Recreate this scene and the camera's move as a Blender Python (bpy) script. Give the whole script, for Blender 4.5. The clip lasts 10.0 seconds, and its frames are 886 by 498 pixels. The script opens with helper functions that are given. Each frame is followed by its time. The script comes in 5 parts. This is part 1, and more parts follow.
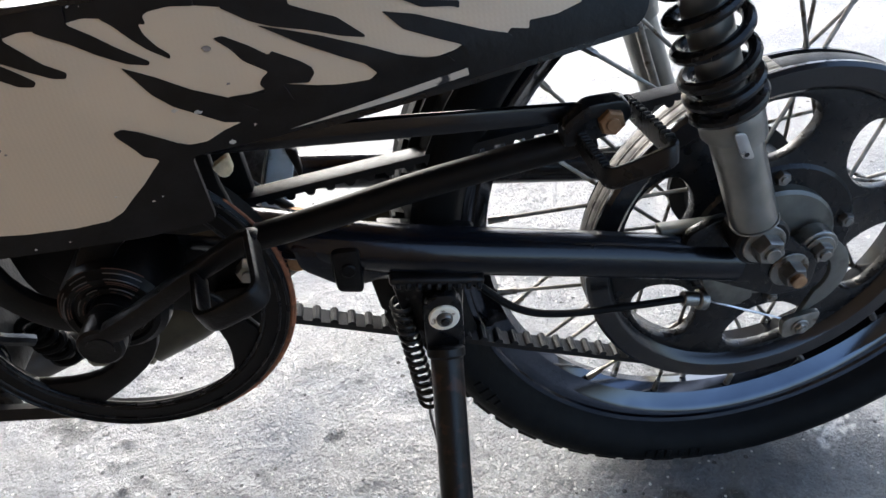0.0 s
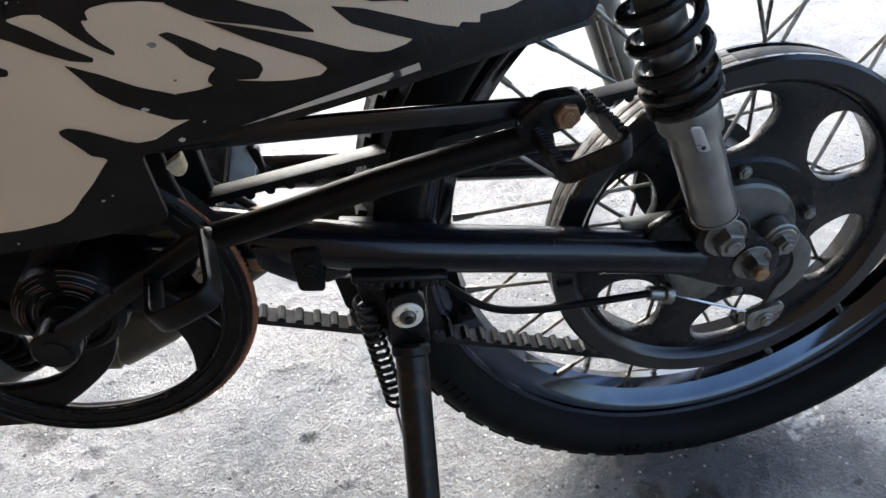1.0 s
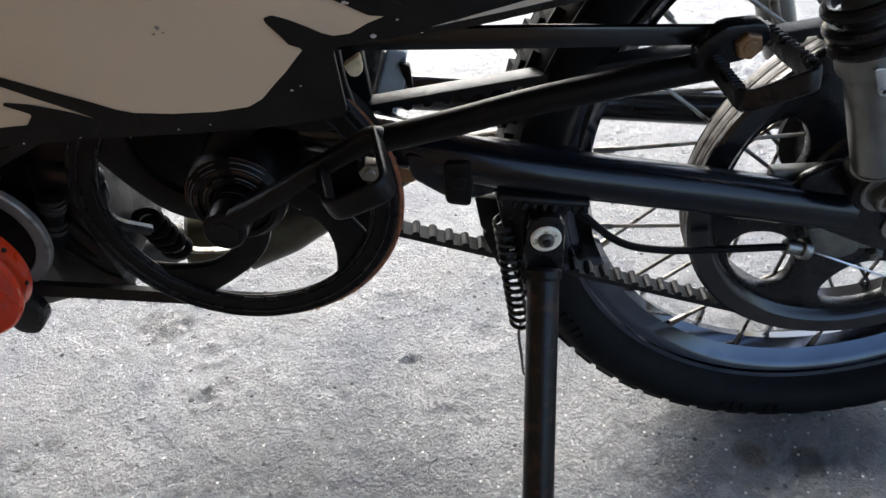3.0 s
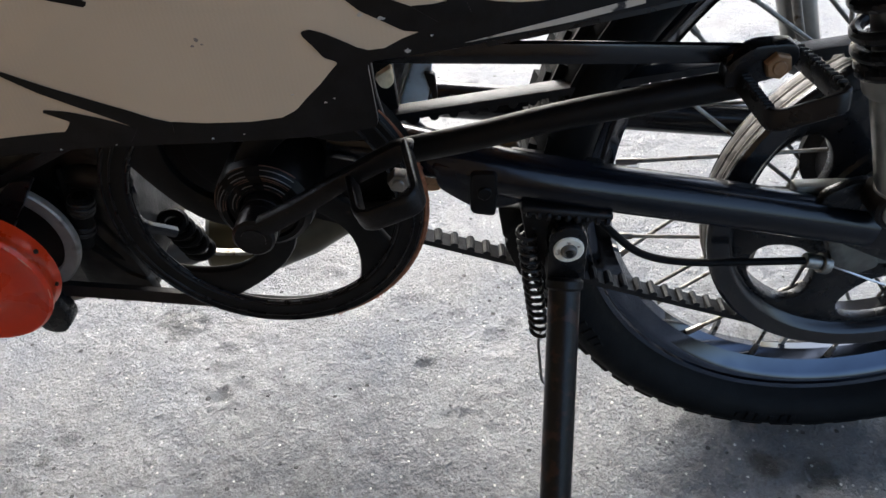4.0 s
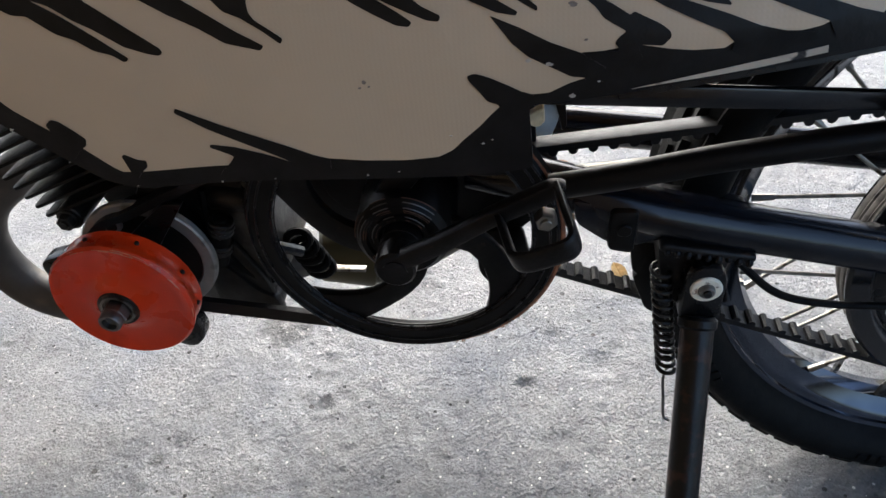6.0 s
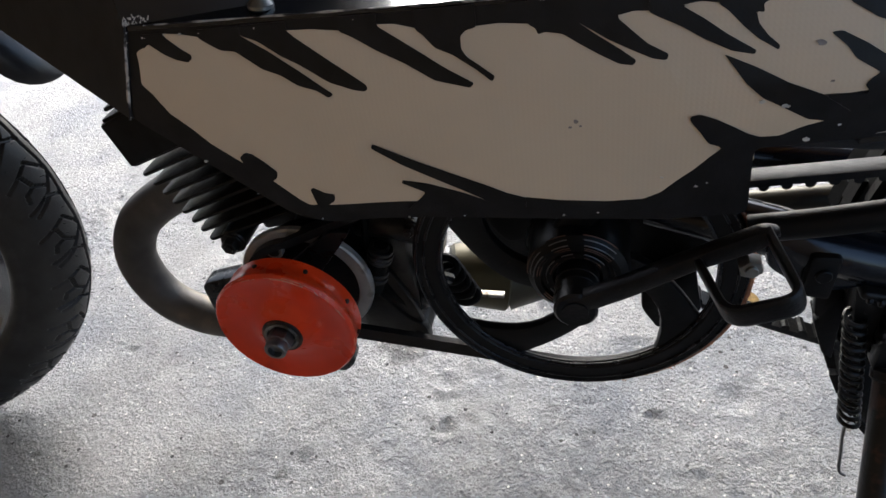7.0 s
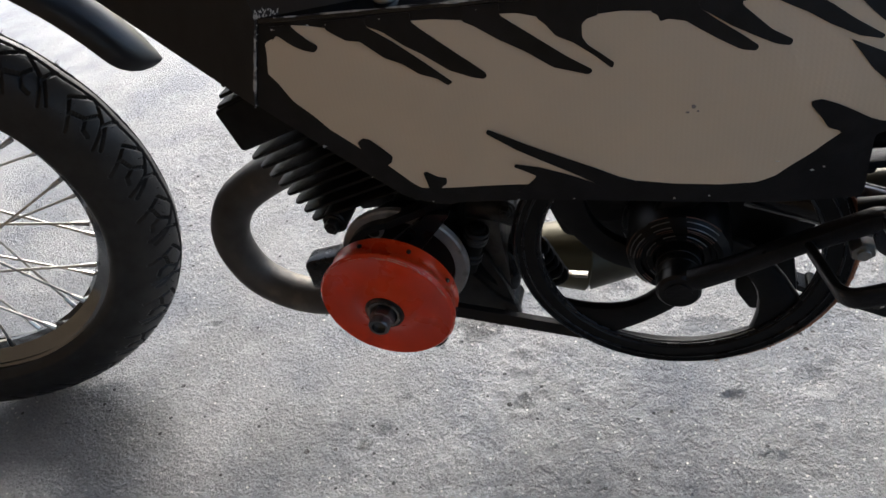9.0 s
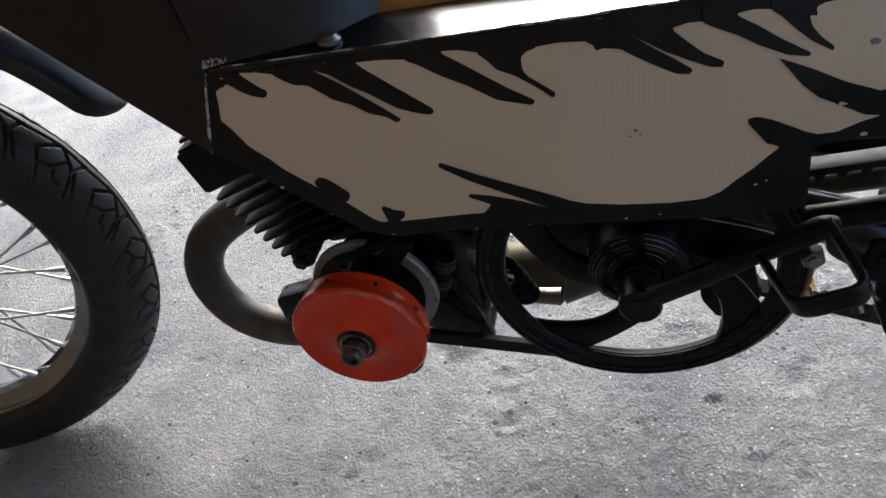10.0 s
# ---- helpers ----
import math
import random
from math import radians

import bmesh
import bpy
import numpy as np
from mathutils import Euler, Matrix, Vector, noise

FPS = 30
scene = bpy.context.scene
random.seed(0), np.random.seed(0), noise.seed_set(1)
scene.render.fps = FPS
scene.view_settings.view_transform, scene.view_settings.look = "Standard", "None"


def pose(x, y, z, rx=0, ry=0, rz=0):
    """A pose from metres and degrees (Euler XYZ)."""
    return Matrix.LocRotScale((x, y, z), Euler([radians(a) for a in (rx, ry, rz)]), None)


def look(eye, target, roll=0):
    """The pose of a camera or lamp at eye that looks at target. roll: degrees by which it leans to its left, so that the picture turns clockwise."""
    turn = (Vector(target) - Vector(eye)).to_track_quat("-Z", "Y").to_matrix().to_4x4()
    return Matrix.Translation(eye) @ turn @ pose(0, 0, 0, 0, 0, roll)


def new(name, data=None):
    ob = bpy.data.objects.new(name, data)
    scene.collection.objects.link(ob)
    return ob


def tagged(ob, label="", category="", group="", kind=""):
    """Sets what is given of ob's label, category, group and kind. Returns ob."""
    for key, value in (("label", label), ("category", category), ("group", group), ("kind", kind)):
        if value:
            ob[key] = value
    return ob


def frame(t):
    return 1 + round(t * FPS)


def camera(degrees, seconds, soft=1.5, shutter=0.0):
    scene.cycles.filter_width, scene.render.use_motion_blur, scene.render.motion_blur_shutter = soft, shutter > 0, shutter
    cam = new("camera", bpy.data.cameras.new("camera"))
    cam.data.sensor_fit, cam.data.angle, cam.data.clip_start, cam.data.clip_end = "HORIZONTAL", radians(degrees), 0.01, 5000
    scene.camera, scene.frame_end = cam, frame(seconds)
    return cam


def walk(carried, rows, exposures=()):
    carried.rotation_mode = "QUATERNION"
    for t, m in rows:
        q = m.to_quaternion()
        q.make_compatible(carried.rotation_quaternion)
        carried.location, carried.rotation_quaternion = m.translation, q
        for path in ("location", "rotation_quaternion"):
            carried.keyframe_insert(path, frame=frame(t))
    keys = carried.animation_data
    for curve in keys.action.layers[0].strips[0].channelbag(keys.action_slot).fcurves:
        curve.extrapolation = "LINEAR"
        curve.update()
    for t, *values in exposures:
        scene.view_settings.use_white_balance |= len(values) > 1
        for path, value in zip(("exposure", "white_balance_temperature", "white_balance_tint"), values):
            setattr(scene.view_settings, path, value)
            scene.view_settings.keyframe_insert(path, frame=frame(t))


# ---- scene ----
cam = camera(63.80, 10.0)
PATH = [
    (0, (-0.3414, -0.6017, 0.6993), (-0.2478, 1.0255, -0.4599), -7.33),
    (0.5, (-0.3355, -0.6026, 0.6970), (-0.2451, 1.0176, -0.4720), -7.61),
    (1, (-0.3254, -0.6033, 0.6939), (-0.1883, 1.0188, -0.4679), -7.23),
    (1.5, (-0.3149, -0.6075, 0.6952), (-0.1578, 1.0185, -0.4586), -7.29),
    (2, (-0.3528, -0.6201, 0.6938), (-0.3788, 0.9796, -0.5063), -7.51),
    (2.2, (-0.3713, -0.6253, 0.6823), (-0.4296, 0.9551, -0.5420), -6.69),
    (3.3, (-0.3831, -0.6261, 0.6850), (-0.4680, 0.9433, -0.5517), -5.95),
    (3.5, (-0.3855, -0.6271, 0.6881), (-0.4792, 0.9448, -0.5449), -5.97),
    (4, (-0.3938, -0.6254, 0.6951), (-0.4928, 0.9403, -0.5453), -5.40),
    (4.5, (-0.4037, -0.6296, 0.7176), (-0.5541, 0.9714, -0.4716), -6.48),
    (5, (-0.4017, -0.6301, 0.7172), (-0.5540, 0.9742, -0.4672), -6.33),
    (5.2, (-0.4071, -0.6267, 0.7119), (-0.5828, 0.9660, -0.4849), -6.13),
    (6.3, (-0.4640, -0.5952, 0.7286), (-0.7754, 0.9504, -0.5020), -8.71),
    (6.5, (-0.4757, -0.5849, 0.7335), (-0.8049, 0.9829, -0.4638), -10.09),
    (7, (-0.5290, -0.5918, 0.7377), (-0.9842, 0.9390, -0.4661), -9.66),
    (7.5, (-0.5608, -0.6086, 0.7411), (-1.1465, 0.8458, -0.5006), -10.07),
    (8, (-0.5665, -0.6171, 0.7517), (-1.1598, 0.8480, -0.4735), -10.04),
    (8.5, (-0.5651, -0.6125, 0.7542), (-1.1467, 0.8548, -0.4740), -11.44),
    (9, (-0.5645, -0.6112, 0.7556), (-1.1458, 0.8532, -0.4764), -12.55),
    (9.5, (-0.5547, -0.6071, 0.7556), (-1.1243, 0.8690, -0.4677), -13.93),
    (10, (-0.5434, -0.6048, 0.7649), (-1.0984, 0.8904, -0.4419), -15.32),
]
EXPOSURES = [(0, 2.36, 5900, 8.0), (2.2, 2.16, 5900, 8.0), (4, 2.06, 5900, 8.0), (6.5, 2.06, 5900, 8.0), (8, 1.74, 5900, 8.0), (10, 1.72, 5900, 8.0)]
walk(cam, [(t, look(eye, target, roll)) for t, eye, target, roll in PATH], EXPOSURES)

# ---- world and light: daylight from beyond the front, shaped by an unseen open shed ----
world = bpy.data.worlds.new("sky")
scene.world = world
world.use_nodes = True
wn = world.node_tree.nodes
sky = wn.new("ShaderNodeTexSky")
sky.sky_type, sky.sun_disc = "NISHITA", False
sky.dust_density, sky.ozone_density = 5.0, 0.5
sky.sun_elevation, sky.sun_rotation = radians(40), radians(-11)
world.node_tree.links.new(sky.outputs[0], wn["Background"].inputs[0])
wn["Background"].inputs[1].default_value = 0.15
sun_data = bpy.data.lights.new("sun", "SUN")
sun_data.energy, sun_data.angle, sun_data.color = 1.5, radians(38), (1.0, 0.98, 0.95)
sun = new("sun", sun_data)
sun.matrix_world = look((0, 0, 0), (0.15, -0.76, -0.64))

# ---- materials ----


def material(name, colour, rough=0.5, metal=0.0, vary=0.25, scale=30.0, bump=0.0, bump_scale=200.0, stain=None, stain_scale=6.0, stain_at=0.6, coat=0.0, rough_vary=0.15, spec=0.5, bump_detail=5, crumbs=None, stain_soft=0.08):
    """A node material with variation at two scales, an optional stain colour and fine relief."""
    m = bpy.data.materials.new(name)
    m.use_nodes = True
    nt = m.node_tree
    bsdf = nt.nodes["Principled BSDF"]
    tc = nt.nodes.new("ShaderNodeTexCoord")
    n1 = nt.nodes.new("ShaderNodeTexNoise")
    n1.inputs["Scale"].default_value, n1.inputs["Detail"].default_value = scale, 6
    nt.links.new(tc.outputs["Object"], n1.inputs["Vector"])
    ramp = nt.nodes.new("ShaderNodeValToRGB")
    lo = [c * (1 - vary) for c in colour]
    hi = [min(1, c * (1 + vary)) for c in colour]
    ramp.color_ramp.elements[0].position, ramp.color_ramp.elements[0].color = 0.3, (*lo, 1)
    ramp.color_ramp.elements[1].position, ramp.color_ramp.elements[1].color = 0.7, (*hi, 1)
    nt.links.new(n1.outputs[0], ramp.inputs[0])
    col = ramp.outputs[0]
    if stain:
        n2 = nt.nodes.new("ShaderNodeTexNoise")
        n2.inputs["Scale"].default_value, n2.inputs["Detail"].default_value = stain_scale, 8
        nt.links.new(tc.outputs["Object"], n2.inputs["Vector"])
        r2 = nt.nodes.new("ShaderNodeValToRGB")
        r2.color_ramp.elements[0].position = stain_at
        r2.color_ramp.elements[1].position = min(1, stain_at + stain_soft)
        nt.links.new(n2.outputs[0], r2.inputs[0])
        mix = nt.nodes.new("ShaderNodeMix")
        mix.data_type = "RGBA"
        nt.links.new(r2.outputs[0], mix.inputs["Factor"])
        nt.links.new(col, mix.inputs["A"])
        mix.inputs["B"].default_value = (*stain, 1)
        col = mix.outputs["Result"]
    nt.links.new(col, bsdf.inputs["Base Color"])
    mr = nt.nodes.new("ShaderNodeMapRange")
    mr.inputs["To Min"].default_value, mr.inputs["To Max"].default_value = max(0.03, rough - rough_vary), min(1, rough + rough_vary)
    n3 = nt.nodes.new("ShaderNodeTexNoise")
    n3.inputs["Scale"].default_value, n3.inputs["Detail"].default_value = scale * 2.7, 4
    nt.links.new(tc.outputs["Object"], n3.inputs["Vector"])
    nt.links.new(n3.outputs[0], mr.inputs["Value"])
    nt.links.new(mr.outputs[0], bsdf.inputs["Roughness"])
    bsdf.inputs["Metallic"].default_value = metal
    bsdf.inputs["Specular IOR Level"].default_value = spec
    bsdf.inputs["Coat Weight"].default_value = coat
    bsdf.inputs["Coat Roughness"].default_value = 0.15
    if bump:
        n4 = nt.nodes.new("ShaderNodeTexNoise")
        n4.inputs["Scale"].default_value, n4.inputs["Detail"].default_value = bump_scale, bump_detail
        n4.inputs["Roughness"].default_value = 0.65
        nt.links.new(tc.outputs["Object"], n4.inputs["Vector"])
        bp_ = nt.nodes.new("ShaderNodeBump")
        bp_.inputs["Strength"].default_value, bp_.inputs["Distance"].default_value = 1.0, bump
        high = n4.outputs[0]
        if crumbs:
            steep = nt.nodes.new("ShaderNodeMapRange")
            steep.interpolation_type = "SMOOTHSTEP"
            steep.inputs["From Min"].default_value, steep.inputs["From Max"].default_value = crumbs
            nt.links.new(high, steep.inputs["Value"])
            high = steep.outputs[0]
        nt.links.new(high, bp_.inputs["Height"])
        nt.links.new(bp_.outputs[0], bsdf.inputs["Normal"])
    return m


BLACK = material("black_paint", (0.006, 0.006, 0.0066), 0.28, spec=0.26, vary=0.4, scale=25, bump=0.0003, bump_scale=150, stain=(0.02, 0.017, 0.015), stain_scale=30, stain_at=0.62)
BLACK_WORN = material("worn_black_paint", (0.0065, 0.006, 0.006), 0.34, spec=0.2, vary=0.5, scale=40, bump=0.0006, bump_scale=160, stain=(0.06, 0.035, 0.022), stain_scale=45, stain_at=0.68)
BRUSHED = material("brush_painted_black", (0.007, 0.007, 0.0075), 0.42, spec=0.22, vary=0.4, scale=60, bump=0.0004, bump_scale=120)
FACET = material("satin_black_sheet", (0.010, 0.010, 0.011), 0.4, vary=0.35, scale=18, spec=0.4, bump=0.0002, bump_scale=60)
GLOSS = material("polished_black_paint", (0.008, 0.008, 0.009), 0.2, vary=0.3, scale=25, spec=0.5, rough_vary=0.08)
WHITE = material("cream_paint", (0.56, 0.455, 0.325), 0.42, vary=0.05, scale=9, bump=0.00005, bump_scale=500, rough_vary=0.06)
RED = material("red_paint", (0.56, 0.034, 0.004), 0.3, spec=0.4, vary=0.16, scale=16, bump=0.0002, bump_scale=90, stain=(0.33, 0.014, 0.004), stain_scale=24, stain_at=0.6, stain_soft=0.2)
RUBBER = material("rubber", (0.0042, 0.0042, 0.0042), 0.6, vary=0.35, scale=40, bump=0.0003, bump_scale=300, spec=0.09)
ROAD_RUBBER = material("road_tyre_rubber", (0.017, 0.017, 0.017), 0.46, vary=0.4, scale=40, bump=0.0002, bump_scale=300, spec=0.36, stain=(0.026, 0.025, 0.023), stain_scale=18, stain_at=0.58, stain_soft=0.2)
BELT = material("belt_rubber", (0.006, 0.006, 0.0065), 0.48, spec=0.25, vary=0.4, scale=60, bump=0.0003, bump_scale=400)
STEEL = material("steel", (0.55, 0.54, 0.52), 0.33, 1.0, vary=0.2, scale=50, stain=(0.25, 0.19, 0.14), stain_scale=60, stain_at=0.68)
RIM = material("blued_rim_steel", (0.055, 0.062, 0.078), 0.08, 1.0, vary=0.2, rough_vary=0.07, scale=14, stain=(0.05, 0.057, 0.075), stain_scale=14, stain_at=0.62)
FRONT_RIM = material("bright_rim_steel", (0.19, 0.205, 0.225), 0.12, 1.0, vary=0.2, rough_vary=0.08, scale=14, stain=(0.16, 0.165, 0.17), stain_scale=16, stain_at=0.6)
ALUMINIUM = material("dull_aluminium", (0.225, 0.225, 0.21), 0.36, 0.9, vary=0.2, scale=40, stain=(0.14, 0.13, 0.12), stain_scale=22, stain_at=0.64)
STEEL_DULL = material("dull_worn_steel", (0.24, 0.23, 0.21), 0.4, 0.95, vary=0.3, scale=90, bump=0.0002, bump_scale=200, stain=(0.09, 0.07, 0.05), stain_scale=80, stain_at=0.58)
BRAKE = material("scratched_grey_alloy", (0.15, 0.15, 0.135), 0.46, 0.75, vary=0.25, scale=35, bump=0.0002, bump_scale=220, stain=(0.08, 0.078, 0.07), stain_scale=20, stain_at=0.56)
DARK_METAL = material("oily_dark_metal", (0.016, 0.015, 0.014), 0.42, 0.5, vary=0.5, scale=50, bump=0.0006, bump_scale=140)
BRASS = material("brown_bolt", (0.32, 0.19, 0.10), 0.5, 0.7, vary=0.3, scale=120)
CAST_BLACK = material("black_cast_iron", (0.0032, 0.003, 0.003), 0.42, spec=0.16, vary=0.4, scale=40, bump=0.0004, bump_scale=110, stain=(0.022, 0.013, 0.009), stain_scale=60, stain_at=0.68, rough_vary=0.12)
FIN_BLACK = material("sooty_black_fins", (0.006, 0.0058, 0.0056), 0.55, spec=0.12, vary=0.5, scale=50, bump=0.0003, bump_scale=160)
RUST = material("rusty_edge", (0.19, 0.07, 0.03), 0.8, vary=0.5, scale=150, bump=0.0008, bump_scale=300)
PIPE = material("sooty_exhaust_steel", (0.075, 0.07, 0.066), 0.58, 0.75, vary=0.35, scale=18, stain=(0.17, 0.15, 0.12), stain_scale=9, stain_at=0.6)
MUFFLER = material("olive_heat_stained_steel", (0.042, 0.038, 0.025), 0.42, 0.6, vary=0.3, scale=25, stain=(0.025, 0.022, 0.016), stain_scale=18, stain_at=0.55)
GOLD = material("gold_anodised", (0.04, 0.033, 0.014), 0.5, 0.6, vary=0.25, scale=14, stain=(0.03, 0.026, 0.014), stain_scale=20, stain_at=0.58, stain_soft=0.2)
ORANGE = material("orange_cushion", (0.55, 0.25, 0.05), 0.6, vary=0.12, scale=20, bump=0.0003)
BLUE_BLACK = material("glossy_blue_black_paint", (0.0035, 0.0045, 0.0075), 0.2, vary=0.4, scale=24, spec=0.36, bump=0.0002, bump_scale=80, stain=(0.012, 0.011, 0.012), stain_scale=40, stain_at=0.64, rough_vary=0.1)
MUDGUARD = material("glossy_black_plastic", (0.004, 0.005, 0.008), 0.33, vary=0.3, scale=20, spec=0.8)
STAND = material("black_paint_rusting_through", (0.006, 0.0055, 0.0055), 0.35, spec=0.25, vary=0.5, scale=40, bump=0.0004, bump_scale=160, stain=(0.032, 0.015, 0.010), stain_scale=60, stain_at=0.55)
UNSEEN_SHED = material("unseen_shed_plaster", (0.12, 0.085, 0.05), 0.85, vary=0.2, scale=3, bump=0.004, bump_scale=20)
CONCRETE = material("concrete", (0.322, 0.320, 0.314), 0.54, vary=0.2, scale=6, bump=0.0024, bump_scale=230, bump_detail=6, crumbs=(0.40, 0.64), stain=(0.205, 0.215, 0.235), stain_scale=4.5, stain_at=0.45, stain_soft=0.22, rough_vary=0.2, spec=0.6)
nt = CONCRETE.node_tree
bsdf = nt.nodes["Principled BSDF"]
old = bsdf.inputs["Base Color"].links[0].from_socket
speck = nt.nodes.new("ShaderNodeTexNoise")
speck.inputs["Scale"].default_value, speck.inputs["Detail"].default_value = 300, 5
speck.inputs["Roughness"].default_value = 0.72
tc = nt.nodes.new("ShaderNodeTexCoord")
nt.links.new(tc.outputs["Object"], speck.inputs["Vector"])
sr = nt.nodes.new("ShaderNodeMapRange")
sr.inputs["From Min"].default_value, sr.inputs["From Max"].default_value = 0.35, 0.65
sr.inputs["To Min"].default_value, sr.inputs["To Max"].default_value = 0.80, 1.16
nt.links.new(speck.outputs[0], sr.inputs["Value"])
mul = nt.nodes.new("ShaderNodeMix")
mul.data_type, mul.blend_type = "RGBA", "MULTIPLY"
mul.inputs["Factor"].default_value = 1.0
nt.links.new(old, mul.inputs["A"])
nt.links.new(sr.outputs[0], mul.inputs["B"])
old = mul.outputs["Result"]
# the stain mask mixes oil and dirt with shade painted under the bike
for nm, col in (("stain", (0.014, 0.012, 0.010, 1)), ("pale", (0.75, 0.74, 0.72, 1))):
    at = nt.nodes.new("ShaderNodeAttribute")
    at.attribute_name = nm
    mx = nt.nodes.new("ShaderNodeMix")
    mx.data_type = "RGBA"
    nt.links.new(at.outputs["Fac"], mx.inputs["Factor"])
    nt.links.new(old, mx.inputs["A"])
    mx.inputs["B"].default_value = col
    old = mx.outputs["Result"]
    if nm == "stain":
        wet = nt.nodes.new("ShaderNodeMapRange")
        wet.inputs["From Min"].default_value, wet.inputs["From Max"].default_value = 0.6, 1.0
        wet.inputs["To Min"].default_value, wet.inputs["To Max"].default_value = 1.0, 0.6
        nt.links.new(at.outputs["Fac"], wet.inputs["Value"])
        rm = nt.nodes.new("ShaderNodeMath")
        rm.operation = "MULTIPLY"
        nt.links.new(bsdf.inputs["Roughness"].links[0].from_socket, rm.inputs[0])
        nt.links.new(wet.outputs[0], rm.inputs[1])
        nt.links.new(rm.outputs[0], bsdf.inputs["Roughness"])
        film_ = nt.nodes.new("ShaderNodeMapRange")
        film_.inputs["From Min"].default_value, film_.inputs["From Max"].default_value = 0.6, 0.85
        film_.inputs["To Max"].default_value = 0.3
        nt.links.new(at.outputs["Fac"], film_.inputs["Value"])
        nt.links.new(film_.outputs[0], bsdf.inputs["Coat Weight"])
        bsdf.inputs["Coat Roughness"].default_value, bsdf.inputs["Coat IOR"].default_value = 0.14, 1.45
# loose grit: dark crumbs and pale grains scattered over the floor
for grain, share, dot, col in ((55, 0.80, 0.15, (0.03, 0.028, 0.026, 1)), (95, 0.72, 0.16, (0.62, 0.60, 0.56, 1)), (24, 0.86, 0.09, (0.05, 0.045, 0.04, 1))):
    cells = nt.nodes.new("ShaderNodeTexVoronoi")
    cells.inputs["Scale"].default_value = grain
    nt.links.new(tc.outputs["Object"], cells.inputs["Vector"])
    tint = nt.nodes.new("ShaderNodeSeparateColor")
    nt.links.new(cells.outputs["Color"], tint.inputs[0])
    near = nt.nodes.new("ShaderNodeMath")
    near.operation = "LESS_THAN"
    near.inputs[1].default_value = dot
    nt.links.new(cells.outputs["Distance"], near.inputs[0])
    some = nt.nodes.new("ShaderNodeMath")
    some.operation = "GREATER_THAN"
    some.inputs[1].default_value = share
    nt.links.new(tint.outputs[0], some.inputs[0])
    both = nt.nodes.new("ShaderNodeMath")
    both.operation = "MULTIPLY"
    nt.links.new(near.outputs[0], both.inputs[0])
    nt.links.new(some.outputs[0], both.inputs[1])
    mx = nt.nodes.new("ShaderNodeMix")
    mx.data_type = "RGBA"
    nt.links.new(both.outputs[0], mx.inputs["Factor"])
    nt.links.new(old, mx.inputs["A"])
    mx.inputs["B"].default_value = col
    old = mx.outputs["Result"]
nt.links.new(old, bsdf.inputs["Base Color"])
# broader chips under the fine crumbs; the wet film lies smoother over both
chips = nt.nodes.new("ShaderNodeTexNoise")
chips.inputs["Scale"].default_value, chips.inputs["Detail"].default_value = 62, 5
chips.inputs["Roughness"].default_value = 0.6
nt.links.new(tc.outputs["Object"], chips.inputs["Vector"])
ledge = nt.nodes.new("ShaderNodeMapRange")
ledge.interpolation_type = "SMOOTHSTEP"
ledge.inputs["From Min"].default_value, ledge.inputs["From Max"].default_value = 0.44, 0.55
nt.links.new(chips.outputs[0], ledge.inputs["Value"])
fine = bsdf.inputs["Normal"].links[0].from_node
broad = nt.nodes.new("ShaderNodeBump")
broad.inputs["Strength"].default_value, broad.inputs["Distance"].default_value = 1.0, 0.0022
nt.links.new(ledge.outputs[0], broad.inputs["Height"])
nt.links.new(broad.outputs[0], fine.inputs["Normal"])
nt.links.new(broad.outputs[0], bsdf.inputs["Coat Normal"])
# fine weave under the cream paint
nt = WHITE.node_tree
tc = nt.nodes.new("ShaderNodeTexCoord")
last = None
for axis in ("X", "Z"):
    wave = nt.nodes.new("ShaderNodeTexWave")
    wave.bands_direction = axis
    wave.inputs["Scale"].default_value = 110
    nt.links.new(tc.outputs["Object"], wave.inputs["Vector"])
    if last is None:
        last = wave.outputs["Fac"]
    else:
        mm = nt.nodes.new("ShaderNodeMath")
        mm.operation = "MULTIPLY"
        nt.links.new(last, mm.inputs[0])
        nt.links.new(wave.outputs["Fac"], mm.inputs[1])
        last = mm.outputs[0]
bmp = nt.nodes.new("ShaderNodeBump")
bmp.inputs["Strength"].default_value, bmp.inputs["Distance"].default_value = 0.5, 0.00010
nt.links.new(last, bmp.inputs["Height"])
nt.links.new(bmp.outputs[0], nt.nodes["Principled BSDF"].inputs["Normal"])

FLYWHEEL = material("dull_pale_aluminium", (0.30, 0.29, 0.27), 0.5, 0.6, vary=0.2, scale=40, stain=(0.16, 0.15, 0.14), stain_scale=30, stain_at=0.6)
CHIPPED = material("cream_showing_through", (0.50, 0.45, 0.37), 0.5, vary=0.1, scale=30, stain=(0.012, 0.012, 0.014), stain_scale=70, stain_at=0.53)
EDGE_WEAR = material("edge_rubbed_bare", (0.40, 0.38, 0.35), 0.45, 0.3, vary=0.3, scale=150, stain=(0.012, 0.012, 0.013), stain_scale=70, stain_at=0.47)
RUST_RING = material("scored_rusty_steel", (0.11, 0.06, 0.04), 0.45, 0.6, vary=0.4, scale=90, stain=(0.012, 0.011, 0.010), stain_scale=60, stain_at=0.5)
SCUFF = material("red_paint_rubbed_pale", (0.62, 0.25, 0.17), 0.5, vary=0.3, scale=200)
PRIMER = material("bare_chip", (0.46, 0.44, 0.40), 0.6, vary=0.2, scale=200)
SMUDGE = material("grease_smudge", (0.20, 0.17, 0.15), 0.6, vary=0.3, scale=200)
